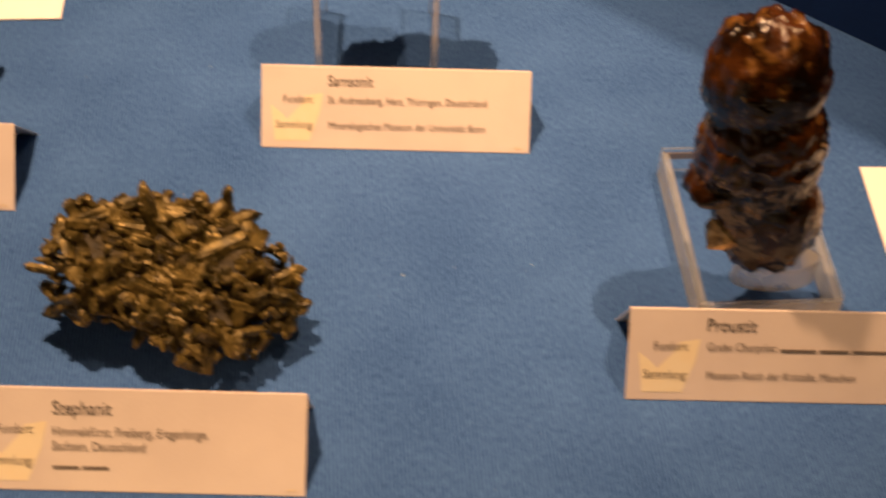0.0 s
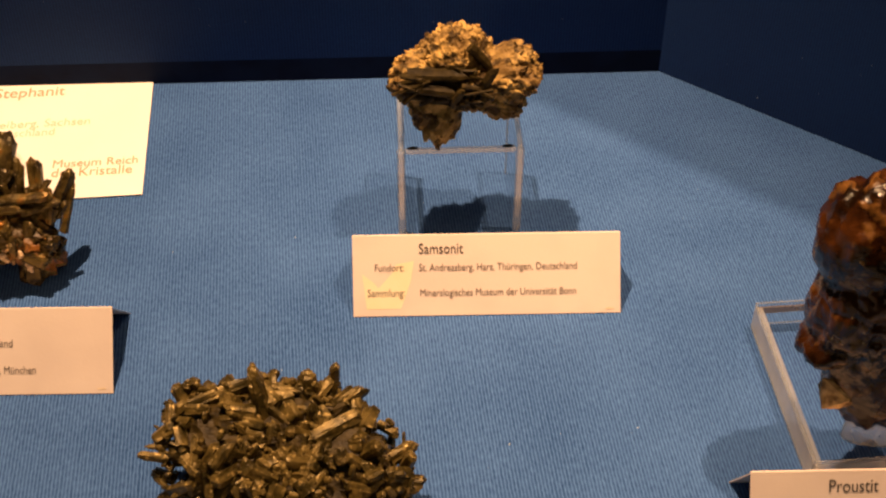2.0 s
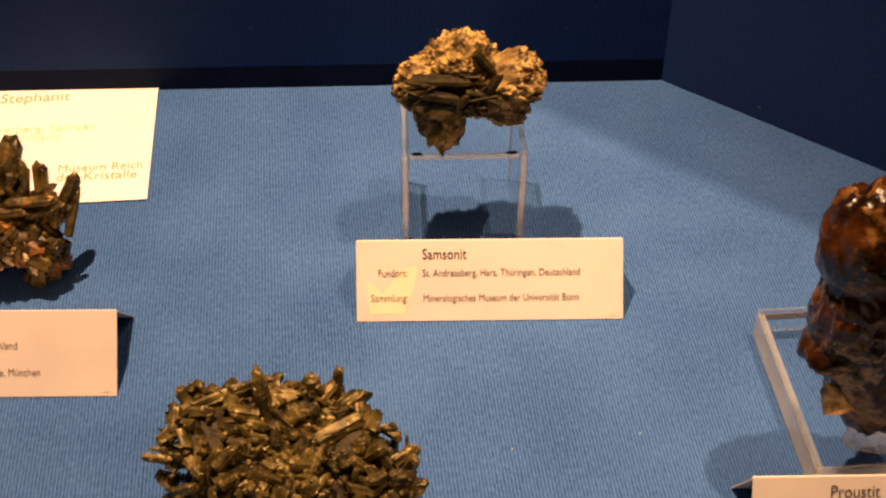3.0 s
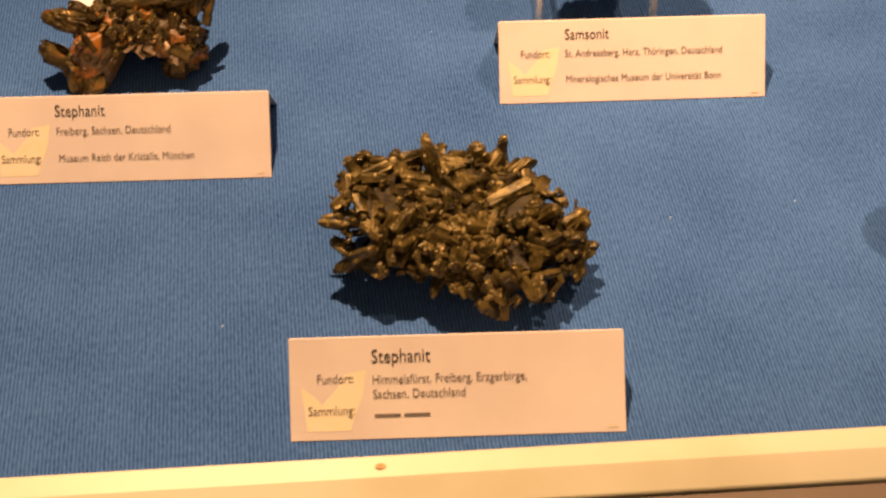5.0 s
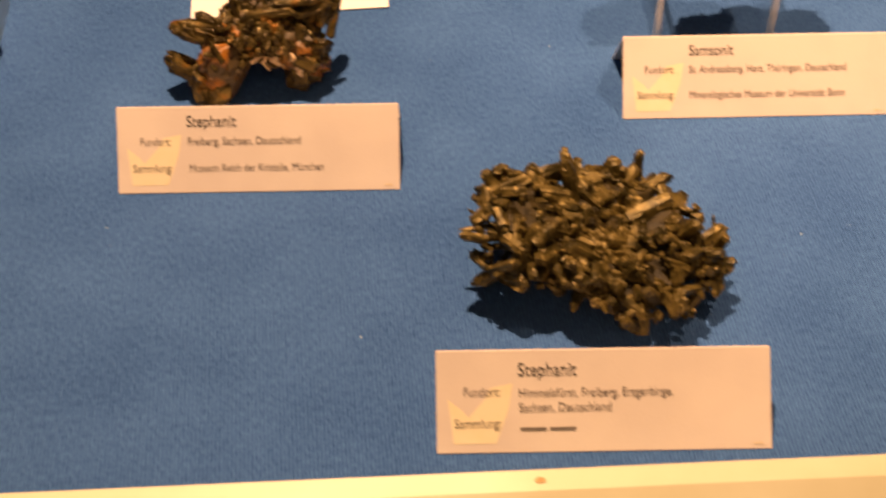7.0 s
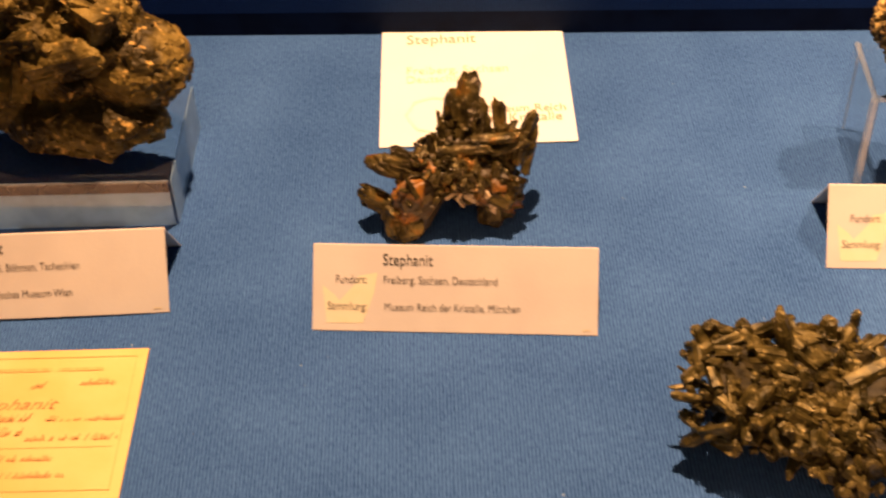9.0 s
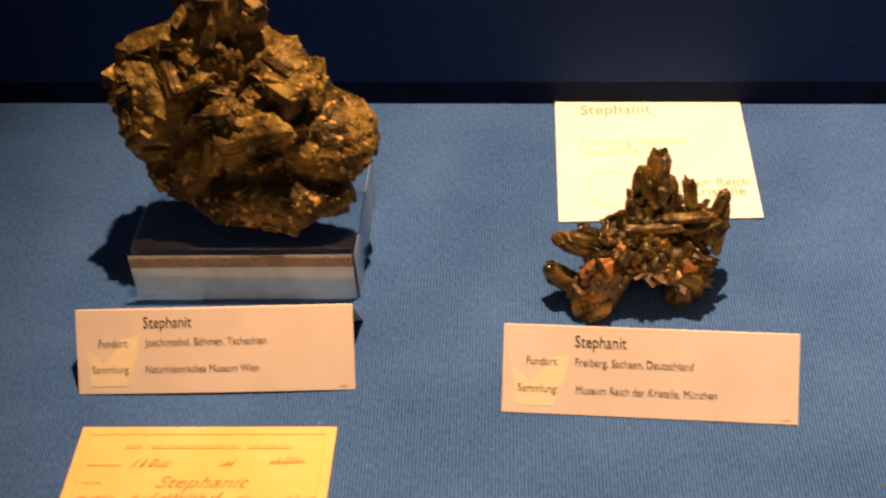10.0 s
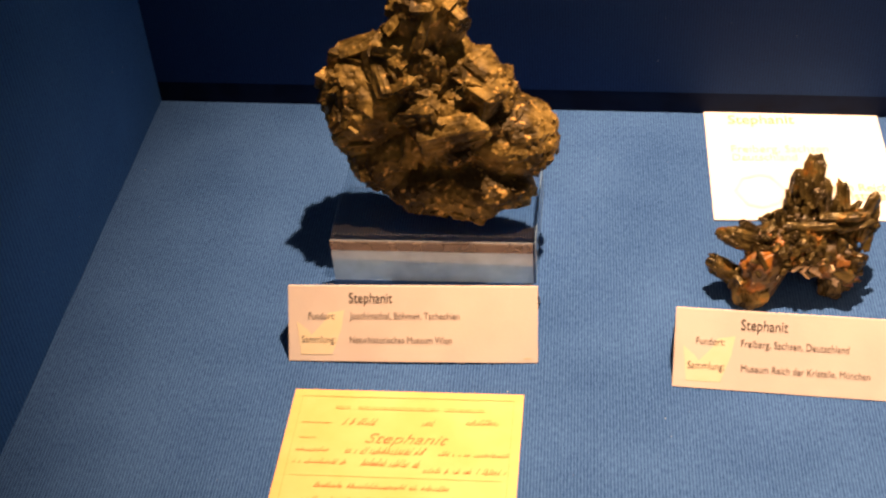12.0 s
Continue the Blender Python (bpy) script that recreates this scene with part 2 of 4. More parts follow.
def thing(name, m, label, category, group="", kind=""):
    ob = new(name)
    ob.empty_display_size = 0.02
    ob.matrix_basis = m
    return tagged(ob, label, category, group, kind)


def box(w, d, h, bevel=0.0, segments=2, at=(0, 0, 0)):
    """A box standing on z = 0 of its own, with rounded edges."""
    bm = bmesh.new()
    bmesh.ops.create_cube(bm, size=1.0)
    bmesh.ops.transform(bm, matrix=Matrix.Translation(at) @ Matrix.Translation((0, 0, h / 2)) @ Matrix.Diagonal((w, d, h, 1)), verts=bm.verts)
    if bevel:
        bmesh.ops.bevel(bm, geom=bm.edges[:], offset=bevel, segments=segments, affect="EDGES", profile=0.5)
    return bm


def extrude_outline(points, thickness):
    """A flat outline in x and y, given depth along z from 0."""
    bm = bmesh.new()
    low = [bm.verts.new((x, y, 0)) for x, y in points]
    high = [bm.verts.new((x, y, thickness)) for x, y in points]
    bm.faces.new(low[::-1])
    bm.faces.new(high)
    for i in range(len(points)):
        j = (i + 1) % len(points)
        bm.faces.new((low[i], low[j], high[j], high[i]))
    return bm


def wall_between(name, a, b, low, high, thick, mat, label):
    """A straight wall from a to b; its thickness lies to the left of that way."""
    a, b = Vector(a), Vector(b)
    way = b - a
    bm = box(way.length, thick, high - low)
    ob = part(name, bm, mat)
    ob.matrix_basis = Matrix.Translation((a.x, a.y, low)) @ Matrix.Rotation(math.atan2(way.y, way.x), 4, "Z") @ Matrix.Translation((way.length / 2, thick / 2, 0))
    return tagged(ob, label, "wall", kind="structure")


# ---- the case ----
ground = part("floor_hall", box(3.2, 3.2, 0.05, at=(0, -0.3, -0.95)), HALL_FLOOR)
tagged(ground, "dark brown floor of the museum hall", "floor", kind="structure")
for nm, a, b in (("wall_hall_south", (1.5, -1.8), (-1.5, -1.8)), ("wall_hall_west", (-1.5, -1.8), (-1.5, 1.2)),
                 ("wall_hall_north", (-1.5, 1.2), (1.5, 1.2)), ("wall_hall_east", (1.5, 1.2), (1.5, -1.8))):
    wall_between(nm, b, a, -0.9, 2.0, 0.08, HALL_WALL, "plain dark wall of the museum hall")
tagged(part("ceiling", box(3.2, 3.2, 0.08, at=(0, -0.3, 2.0)), HALL_WALL), "plain dark ceiling of the museum hall", "ceiling", kind="structure")

# cloth-covered base of the case, one sheet
CASE = [(-0.4285, 0.1638), (0.42, 0.2530), (0.42, 0.3590), (0.1270, 0.5600), (-0.4695, 0.5005)]
base = extrude_outline(CASE, 0.02)
bmesh.ops.transform(base, matrix=Matrix.Translation((0, 0, -0.02)), verts=base.verts)
tagged(part("floor", base, CLOTH), "blue ribbed cloth covering the base of the display case", "case floor", kind="structure")
plinth = extrude_outline(CASE, 0.878)
bmesh.ops.transform(plinth, matrix=Matrix.Translation((0, 0, -0.90)), verts=plinth.verts)
tagged(part("plinth", plinth, FRONT), "grey-brown plinth carrying the display case", "plinth", kind="structure")
wall_between("wall_north", (-0.484, 0.4990), (0.134, 0.5607), 0.012, 0.22, 0.015, SHADED_WALL_CLOTH, "blue cloth-covered back wall of the display case, coloured for its shade")
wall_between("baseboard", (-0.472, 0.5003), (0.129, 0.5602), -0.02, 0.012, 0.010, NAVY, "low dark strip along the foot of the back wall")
wall_between("wall_east", (0.127, 0.5600), (0.42, 0.3590), -0.02, 0.54, 0.012, SHADED_WALL_CLOTH, "blue cloth-covered panel set at an angle, coloured for its shade")
wall_between("wall_west", (-0.4215, 0.164), (-0.4695, 0.5025), -0.02, 0.24, 0.012, DIM_SIDE_CLOTH, "blue cloth-covered side wall of the display case, coloured for dim light")


def profile_bar(length, points):
    """A bar along x with a cross-section in y and z."""
    bm = bmesh.new()
    ends = [[bm.verts.new((x, y, z)) for y, z in points] for x in (0, length)]
    bm.faces.new(ends[0])
    bm.faces.new(ends[1][::-1])
    for k in range(len(points)):
        j = (k + 1) % len(points)
        bm.faces.new((ends[0][k], ends[1][k], ends[1][j], ends[0][j]))
    bmesh.ops.recalc_face_normals(bm, faces=bm.faces[:])
    return bm


rail_pose = pose(-0.43, 0.1636, 0, 0, 0, 6.0)
rail_bm = profile_bar(0.86, [(0, -0.02), (0, 0.0293), (-0.0007, 0.03), (-0.0074, 0.03), (-0.0082, 0.0296), (-0.0146, 0.0263), (-0.0150, 0.0258), (-0.0150, 0.0248), (-0.0140, 0.020), (-0.0140, -0.02)])
rail = part("front_rail", rail_bm, RAIL, m=rail_pose)
tagged(rail, "cream lacquered wooden rail along the front of the case", "trim", kind="structure")
part("dent", extrude_outline([(0.0016 * math.cos(a), 0.0010 * math.sin(a)) for a in np.linspace(0, 5.6, 9)], 0.0003), SPECK, rail, "small brown dent",
     Matrix.Translation((0.3995, -0.0041, 0.03)))
front = part("front_panel", box(0.86, 0.02, 0.9246, at=(0.43, -0.0255, -0.90)), FRONT, m=rail_pose)
tagged(front, "grey-brown front panel of the showcase plinth", "panel", kind="structure")


# ---- cards and papers ----
def text_mesh(body, width, mat, align="LEFT", stretch=1.22, slant=0.0):
    """Lettering as a mesh in x and y, from x = 0, scaled to a width."""
    cu = bpy.data.curves.new("lettering", "FONT")
    cu.body, cu.size, cu.align_x, cu.extrude = body, 1.0, align, 0.0
    cu.resolution_u, cu.offset = 3, 0.0
    ob = bpy.data.objects.new("lettering", cu)
    scene.collection.objects.link(ob)
    bpy.context.view_layer.update()
    me = bpy.data.meshes.new_from_object(ob.evaluated_get(bpy.context.evaluated_depsgraph_get()))
    bpy.data.objects.remove(ob)
    xs = [v.co.x for v in me.vertices]
    k = width / (max(xs) - min(xs))
    shift = min(xs) if align == "LEFT" else max(xs)
    for v in me.vertices:
        v.co = ((v.co.x - shift + slant * v.co.y) * k, v.co.y * k * stretch, 0)
    me.materials.clear()
    me.materials.append(mat)
    return me


def bar_mesh(width, height, mat):
    return mesh_from("bar", [(0, 0, 0), (width, 0, 0), (width, height, 0), (0, height, 0)], [(0, 1, 2, 3)], mat)


CARD_W, CARD_H = 0.102, 0.0306


def curved_panel(width, height, thick, bow, steps=10):
    """A card panel in x and y with a slight bow across its width."""
    verts, faces = [], []
    for k in range(steps + 1):
        u = k / steps
        z = bow * (4 * u * (1 - u))
        for y in (0, height):
            verts += [((u - 0.5) * width, y, z * (1 - 0.7 * y / height)), ((u - 0.5) * width, y, z * (1 - 0.7 * y / height) - thick)]
    for k in range(steps):
        a, b = 4 * k, 4 * k + 4
        faces += [(a, b, b + 2, a + 2), (a + 1, a + 3, b + 3, b + 1), (a, a + 1, b + 1, b), (a + 2, b + 2, b + 3, a + 3)]
    e = 4 * steps
    faces += [(0, 2, 3, 1), (e, e + 1, e + 3, e + 2)]
    return verts, faces


def tent_card(label, x, y, yaw, rise, back, lines, bow=0.0, tall=CARD_H, rear=0):
    """A folded card: front panel leaning back, rear panel behind, print as parts of the front."""
    card = thing("name_card", pose(x, y, 0, 0, 0, yaw), label, "name card", "name cards in the case")
    lean = math.degrees(math.atan2(rise, back))
    up = pose(0, 0, 0.0004, lean)
    front_ = part("front_panel", mesh_from("front_panel", *curved_panel(CARD_W, tall, 0.0004, bow), CARD), CARD, card, m=up)
    top = up @ Vector((0, tall, 0))
    drop = rear or math.degrees(math.asin(min(1, (top.z - 0.0004) / tall)))
    part("rear_panel", mesh_from("rear_panel", *curved_panel(CARD_W, (top.z - 0.0005) / math.sin(radians(drop)), 0.0004, 0.0), CARD), CARD, card,
         m=Matrix.Translation((0, top.y + 0.0002, top.z - 0.0003)) @ pose(0, 0, 0, -drop) @ Matrix.Translation((0, 0, 0)))

    part("fold", box(CARD_W, 0.0010, 0.0008, 0.0003, 1, at=(0, top.y + 0.0004, top.z - 0.0006)), CARD, card)

    def put(me, u, v, name="lettering", lift=0.00025):
        if bow:
            for vert in me.vertices:
                uu, vv = u + vert.co.x / CARD_W, v - vert.co.y / tall
                vert.co.z += bow * (4 * uu * (1 - uu)) * (1 - 0.7 * (1 - vv))
        part(name, me, None, front_, m=Matrix.Translation(((u - 0.5) * CARD_W, (1 - v) * tall, lift)))

    # emblem: a pale notched arrow-like patch
    pts = [(0.034, 0.47), (0.077, 0.58), (0.095, 0.65), (0.145, 0.47), (0.163, 0.355), (0.228, 0.315), (0.216, 0.565), (0.178, 0.91), (0.050, 0.915), (0.042, 0.67)]
    em = mesh_from("emblem", [(pu * CARD_W, (0.905 - pv) * tall, 0) for pu, pv in pts], [(2, 1, 0, 9), (9, 8, 7, 2), (7, 6, 3, 2), (6, 5, 4, 3)], EMBLEM)
    put(em, 0.0, 0.905, "emblem", 0.00008 + 0.05 * bow)
    put(bar_mesh(0.0030, 0.0006, LIGHT_INK), 0.945, 0.955, "printed_mark", 0.0002)
    for body, u, v, width, align in lines:
        if body:
            put(text_mesh(body, width * CARD_W, INK if v < 0.3 else LINE_INK, align), u, v)
        else:
            put(bar_mesh(width * CARD_W, 0.0009, LINE_INK), u, v, "printed_line")
    return card


FUND, SAMM = ("Fundort:", 0.19, 0.44, 0.108, "RIGHT"), ("Sammlung:", 0.192, 0.755, 0.138, "RIGHT")
tent_card("folded white card lettered Samsonit in front of an acrylic bridge stand", 0.0507, 0.3932, 4.5, 0.0240, 0.0187,
          [("Samsonit", 0.247, 0.225, 0.165, "LEFT"), FUND, ("St. Andreasberg, Harz, Thüringen, Deutschland", 0.247, 0.44, 0.59, "LEFT"),
           SAMM, ("Mineralogisches Museum der Universität Bonn", 0.25, 0.755, 0.583, "LEFT")])
tent_card("folded white card lettered Stephanit by the cream front rail", -0.0115, 0.2335, 4.1, 0.0208, 0.0223,
          [("Stephanit", 0.245, 0.245, 0.175, "LEFT"), FUND, ("Himmelsfürst. Freiberg, Erzgerbirge,", 0.247, 0.455, 0.46, "LEFT"),
           ("Sachsen, Deutschland", 0.247, 0.600, 0.275, "LEFT"), SAMM, ("", 0.25, 0.785, 0.078, "LEFT"), ("", 0.338, 0.785, 0.078, "LEFT")], 0.0, CARD_H, 62)
tent_card("folded white card lettered Stephanit before rust-stained bladed crystals", -0.1334, 0.3422, 4.2, 0.0230, 0.0207,
          [("Stephanit", 0.247, 0.225, 0.175, "LEFT"), FUND, ("Freiberg, Sachsen, Deutschland", 0.25, 0.44, 0.40, "LEFT"),
           SAMM, ("Museum Reich der Kristalle, München", 0.255, 0.755, 0.475, "LEFT")])
tent_card("slightly bowed folded white card lettered Stephanit beside yellowed paper", -0.2887, 0.3341, 9.0, 0.0255, 0.0188,
          [("Stephanit", 0.247, 0.215, 0.175, "LEFT"), FUND, ("Joachimsthal, Böhmen, Tschechien", 0.25, 0.43, 0.44, "LEFT"),
           SAMM, ("Naturhistorisches Museum Wien", 0.25, 0.75, 0.41, "LEFT")], 0.0012)
tent_card("folded white card lettered Proustit before a clear acrylic block", 0.1880, 0.2882, 4.5, 0.0260, 0.0170,
          [("Proustit", 0.247, 0.225, 0.155, "LEFT"), FUND, ("Grube Churprinz", 0.25, 0.44, 0.22, "LEFT"), ("", 0.482, 0.44, 0.115, "LEFT"), ("", 0.607, 0.44, 0.095, "LEFT"), ("", 0.712, 0.44, 0.150, "LEFT"),
           SAMM, ("Museum Reich der Kristalle, München", 0.255, 0.755, 0.475, "LEFT")])


def paper(name, label, m, w, h, mat):
    ob = part(name, box(w, h, 0.0005), mat, m=m)
    return tagged(ob, label, "paper label", "paper labels in the case")


def print_on(ob, me, x, y, name="lettering"):
    part(name, me, None, ob, m=Matrix.Translation((x, y, 0.00075)))


white = paper("paper_label", "white paper label lettered Stephanit lying on blue cloth", pose(-0.1430, 0.4933, 0.0004, 0, 0, 8.5), 0.0825, 0.0870, PAPER)
print_on(white, text_mesh("Stephanit", 0.0315, FAINT_INK), -0.030, 0.0310)
print_on(white, text_mesh("Freiberg, Sachsen", 0.045, LIGHT_INK), -0.030, 0.0075)
print_on(white, text_mesh("Deutschland", 0.030, LIGHT_INK), -0.030, 0.0010)
print_on(white, text_mesh("Museum Reich", 0.036, FAINT_INK), 0.002, -0.0225)
print_on(white, text_mesh("der Kristalle", 0.034, FAINT_INK), 0.002, -0.0290)
ring = [(0.012 * math.cos(a) * r, 0.013 * math.sin(a) * r) for r in (1.0, 0.88) for a in (0, 1.1, 1.57, 2.3, 3.14, 4.1, 4.71, 5.5)]
print_on(white, mesh_from("emblem", [(x, y, 0) for x, y in ring], [(k, (k + 1) % 8, 8 + (k + 1) % 8, 8 + k) for k in range(8)], GREY_PRINT), -0.019, -0.0225, "emblem")

yellow = paper("paper_label", "yellowed old paper label with brown handwriting on blue cloth", pose(-0.2810, 0.2842, 0.0004, 0, 0, 7.9), 0.0914, 0.066, OLD_PAPER)
W2, H2, fr = 0.0914, 0.066, 0.0035
frame_pts = [(sx * (W2 / 2 - fr - o), sy * (H2 / 2 - fr - o)) for o in (0, 0.0003) for sx, sy in ((-1, -1), (1, -1), (1, 1), (-1, 1))]
print_on(yellow, mesh_from("printed_border", [(x, y, 0) for x, y in frame_pts], [(k, (k + 1) % 4, 4 + (k + 1) % 4, 4 + k) for k in range(4)], OLD_PRINT), 0, 0, "printed_border")
print_on(yellow, text_mesh("Stephanit", 0.031, BROWN_INK, "LEFT", 0.85, 0.45), -0.014, 0.0055)
rng = random.Random(5)


def scrawl(width, tall, seed):
    """A run of unreadable handwriting as short slanting strokes."""
    r = random.Random(seed)
    verts, faces, x = [], [], 0.0
    while x < width:
        w, h, b = r.uniform(0.0004, 0.0011), tall * r.choice((0.5, 0.55, 0.6, 1.0)), r.uniform(-0.1, 0.1) * tall
        n = len(verts)
        verts += [(x, b, 0), (x + 0.00028, b, 0), (x + 0.00028 + h * 0.5, b + h, 0), (x + h * 0.5, b + h, 0)]
        verts += [(x, b, 0), (x + w, b + 0.0003, 0), (x + w, b + 0.0005, 0), (x, b + 0.0002, 0)]
        faces += [(n, n + 1, n + 2, n + 3), (n + 4, n + 5, n + 6, n + 7)]
        x += w + (0.0015 if r.random() < 0.12 else 0.0)
    return mesh_from("handwriting", verts, faces, BROWN_INK)


for x, y, w, tall, sd in ((-0.024, 0.0145, 0.014, 0.0034, 1), (0.007, 0.0150, 0.004, 0.0034, 2), (0.024, 0.0160, 0.012, 0.0030, 3), (-0.040, 0.0005, 0.014, 0.0024, 4),
                          (-0.021, 0.0000, 0.030, 0.0036, 5), (0.015, 0.0000, 0.026, 0.0022, 6), (-0.040, -0.0055, 0.020, 0.0026, 7), (-0.014, -0.006, 0.022, 0.0036, 8),
                          (0.010, -0.0085, 0.018, 0.0026, 9), (0.030, -0.0085, 0.011, 0.0030, 10), (-0.030, -0.017, 0.05, 0.0026, 11), (-0.034, -0.024, 0.06, 0.0026, 12)):
    print_on(yellow, scrawl(w, tall, sd), x, y, "handwriting")
for x, y, w, tall in ((-0.028, 0.0228, 0.006, 0.0015), (-0.019, 0.0228, 0.032, 0.0015), (0.015, 0.0228, 0.016, 0.0015), (-0.040, 0.0150, 0.012, 0.0007), (-0.040, 0.0072, 0.007, 0.0007),
                      (-0.040, -0.0115, 0.080, 0.0002)):
    print_on(yellow, bar_mesh(w, tall, OLD_PRINT), x, y, "printed_line")
paper("paper_label", "blank-looking white paper label on blue cloth beside the block", pose(0.2732, 0.3641, 0.0004, 0, 0, 5.4), 0.0825, 0.0870, PAPER)


# ---- acrylic stands ----
def strip(parent, a, b, t, mat=None, label=""):
    """A thin square bar between two points of the thing: a sawn edge that catches the light."""
    a, b = Vector(a), Vector(b)
    way = b - a
    m = Matrix.Translation(a) @ way.to_track_quat("X", "Z").to_matrix().to_4x4()
    part("sawn_edge", box(way.length, t, t, t * 0.2, 1, at=(way.length / 2, 0, -t / 2)), mat or EDGE, parent, label, m)


def bridge_stand(m, label, wide, deep, high, thick):
    """An inverted U of acrylic: a top plate on two side plates, with bright sawn front and back edges."""
    ob = thing("bridge_stand", m, label, "display stand")
    part("top_plate", box(wide - 2 * thick, deep, thick, 0.0003, 1, at=(0, deep / 2, high - thick)), CLEAR, ob)
    strip(ob, (-wide / 2 + thick, 0.0006, high - 0.0011), (wide / 2 - thick, 0.0006, high - 0.0011), 0.0022)
    for sx in (-1, 1):
        xx = sx * (wide - thick) / 2
        part("side_plate", box(thick, deep, high, 0.0005, 1, at=(xx, deep / 2, 0)), CLEAR, ob)
        strip(ob, (xx, -0.0004, 0.0002), (xx, -0.0004, high), thick * 0.92)
        strip(ob, (xx, 0.0, high + 0.0002), (xx, deep, high + 0.0002), thick * 0.55)
        strip(ob, (xx - sx * thick * 0.45, deep, 0.0002), (xx - sx * thick * 0.45, deep, high), thick * 0.3)
        # small dark bubble where the plates are glued
        glue = bmesh.new()
        bmesh.ops.create_uvsphere(glue, u_segments=10, v_segments=6, radius=1.0)
        bmesh.ops.transform(glue, matrix=Matrix.Translation((xx - sx * 0.0048, 0.0008, high + 0.0001)) @ Matrix.Diagonal((0.0024, 0.0008, 0.0006, 1)), verts=glue.verts)
        part("glue_spot", glue, BLACK, ob, "dark glue mark at the corner")
    return ob


bridge_stand(pose(0.0380, 0.4415, 0, 0, 0, 5.5), "clear acrylic bridge stand with bright sawn edges", 0.0498, 0.036, 0.0424, 0.0033)

joa_block = thing("acrylic_block", pose(-0.2921, 0.3843, 0, 0, 0, 7.5), "large clear acrylic block under a heavy crystal group", "display stand")
part("body", box(0.0876, 0.062, 0.0223, 0.0005, 1, at=(0, 0.035, 0)), CLEAR_THICK, joa_block)
# thin sheets on the block carry the painted blue reflection
part("front_face", box(0.0868, 0.0004, 0.0165, at=(0, -0.0006, 0.0005)), REFLECTION_BLUE, joa_block, "front face coloured as a blue reflection of the cloth")
strip(joa_block, (-0.0436, -0.0002, 0.0222), (0.0436, -0.0002, 0.0222), 0.0007)
part("side_face", box(0.0004, 0.061, 0.0215, at=(0.0444, 0.031, 0.0005)), REFLECTION_BLUE, joa_block, "side face coloured as a blue reflection of the cloth")
part("upper_bevel", box(0.0868, 0.0008, 0.0045, at=(0, -0.0006, 0.0173)), REFLECTION_BROWN, joa_block, "polished bevel coloured as a brown reflection")
pro_block = thing("acrylic_block", pose(0.1855, 0.3212, 0, 0, 0, 8.2), "flat clear acrylic block with an oval peg", "display stand")
PW, PD, PH = 0.0490, 0.0755, 0.0125
part("body", box(PW, PD, PH, 0.0005, 1, at=(0, PD / 2, 0)), CLEAR, pro_block)
for zz in (PH - 0.0002, 0.0012):
    for sx in (-1, 1):
        strip(pro_block, (sx * PW / 2, 0.001, zz), (sx * PW / 2, PD - 0.001, zz), 0.0010)
    strip(pro_block, (-PW / 2, -0.0002, zz), (PW / 2, -0.0002, zz), 0.0010)
    strip(pro_block, (-PW / 2, PD, zz), (PW / 2, PD, zz), 0.0007)
SAWN = acrylic_material("sawn_clear_face", 0.40, (0.98, 0.985, 0.99), 0.1, 0.05, (0.82, 0.86, 0.86))
for sx in (-1, 1):
    part("side_face", box(0.0030, PD - 0.001, PH - 0.0025, 0.0004, 1, at=(sx * (PW / 2 - 0.0012), PD / 2, 0.0013)), SAWN, pro_block, "polished clear side face")
part("front_face", box(PW - 0.0005, 0.0005, PH - 0.0025, at=(0, -0.0004, 0.0013)), SAWN, pro_block, "polished clear front face")
part("back_face", box(PW - 0.0005, 0.0006, 0.0030, at=(0, PD - 0.0012, PH - 0.0042)), REFLECTION_BROWN, pro_block, "smoky reflection in the back face")
peg = bmesh.new()
bmesh.ops.create_cone(peg, cap_ends=True, segments=40, radius1=0.0146, radius2=0.0142, depth=0.010)
bmesh.ops.transform(peg, matrix=Matrix.Translation((0, 0, 0.005)) @ Matrix.Diagonal((1, 0.42, 1, 1)), verts=peg.verts)
part("peg", peg, acrylic_material("frosted_peg", 0.34, (0.95, 0.97, 0.98), 0.1, 0.06, (0.85, 0.82, 0.74)), pro_block, "oval clear acrylic peg", Matrix.Translation((0.0020, 0.0105, 0.0124)))
for zz in (0.0130, 0.0220):
    rim = bmesh.new()
    bmesh.ops.create_cone(rim, cap_ends=False, segments=40, radius1=0.0149, radius2=0.0149, depth=0.0011)
    bmesh.ops.transform(rim, matrix=Matrix.Diagonal((1, 0.44, 1, 1)), verts=rim.verts)
    part("peg_rim", rim, EDGE, pro_block, "bright polished rim", Matrix.Translation((0.0020, 0.0105, zz)))


# ---- minerals ----
def prism(sides, taper, tip, rnd):
    """A crystal along z, from 0 to 1, half a unit across, with a bevelled end."""
    verts, faces = [], []
    angle = [2 * math.pi * (k + rnd.uniform(-0.18, 0.18)) / sides for k in range(sides)]
    flat = rnd.uniform(0.55, 1.0)
    tilt = rnd.uniform(-0.12, 0.12)
    for z, r in ((0, 1.0), (1 - tip, taper), (1, taper * 0.62)):
        for a in angle:
            c, s_ = math.cos(a), math.sin(a)
            verts.append((0.5 * r * c, 0.5 * r * s_ * flat, z + (tilt * c if z > 0.5 else 0)))
    for ring_ in range(2):
        for k in range(sides):
            j = (k + 1) % sides
            faces.append((ring_ * sides + k, ring_ * sides + j, (ring_ + 1) * sides + j, (ring_ + 1) * sides + k))
    faces.append(tuple(range(2 * sides, 3 * sides)))
    faces.append(tuple(range(sides))[::-1])
    return verts, faces


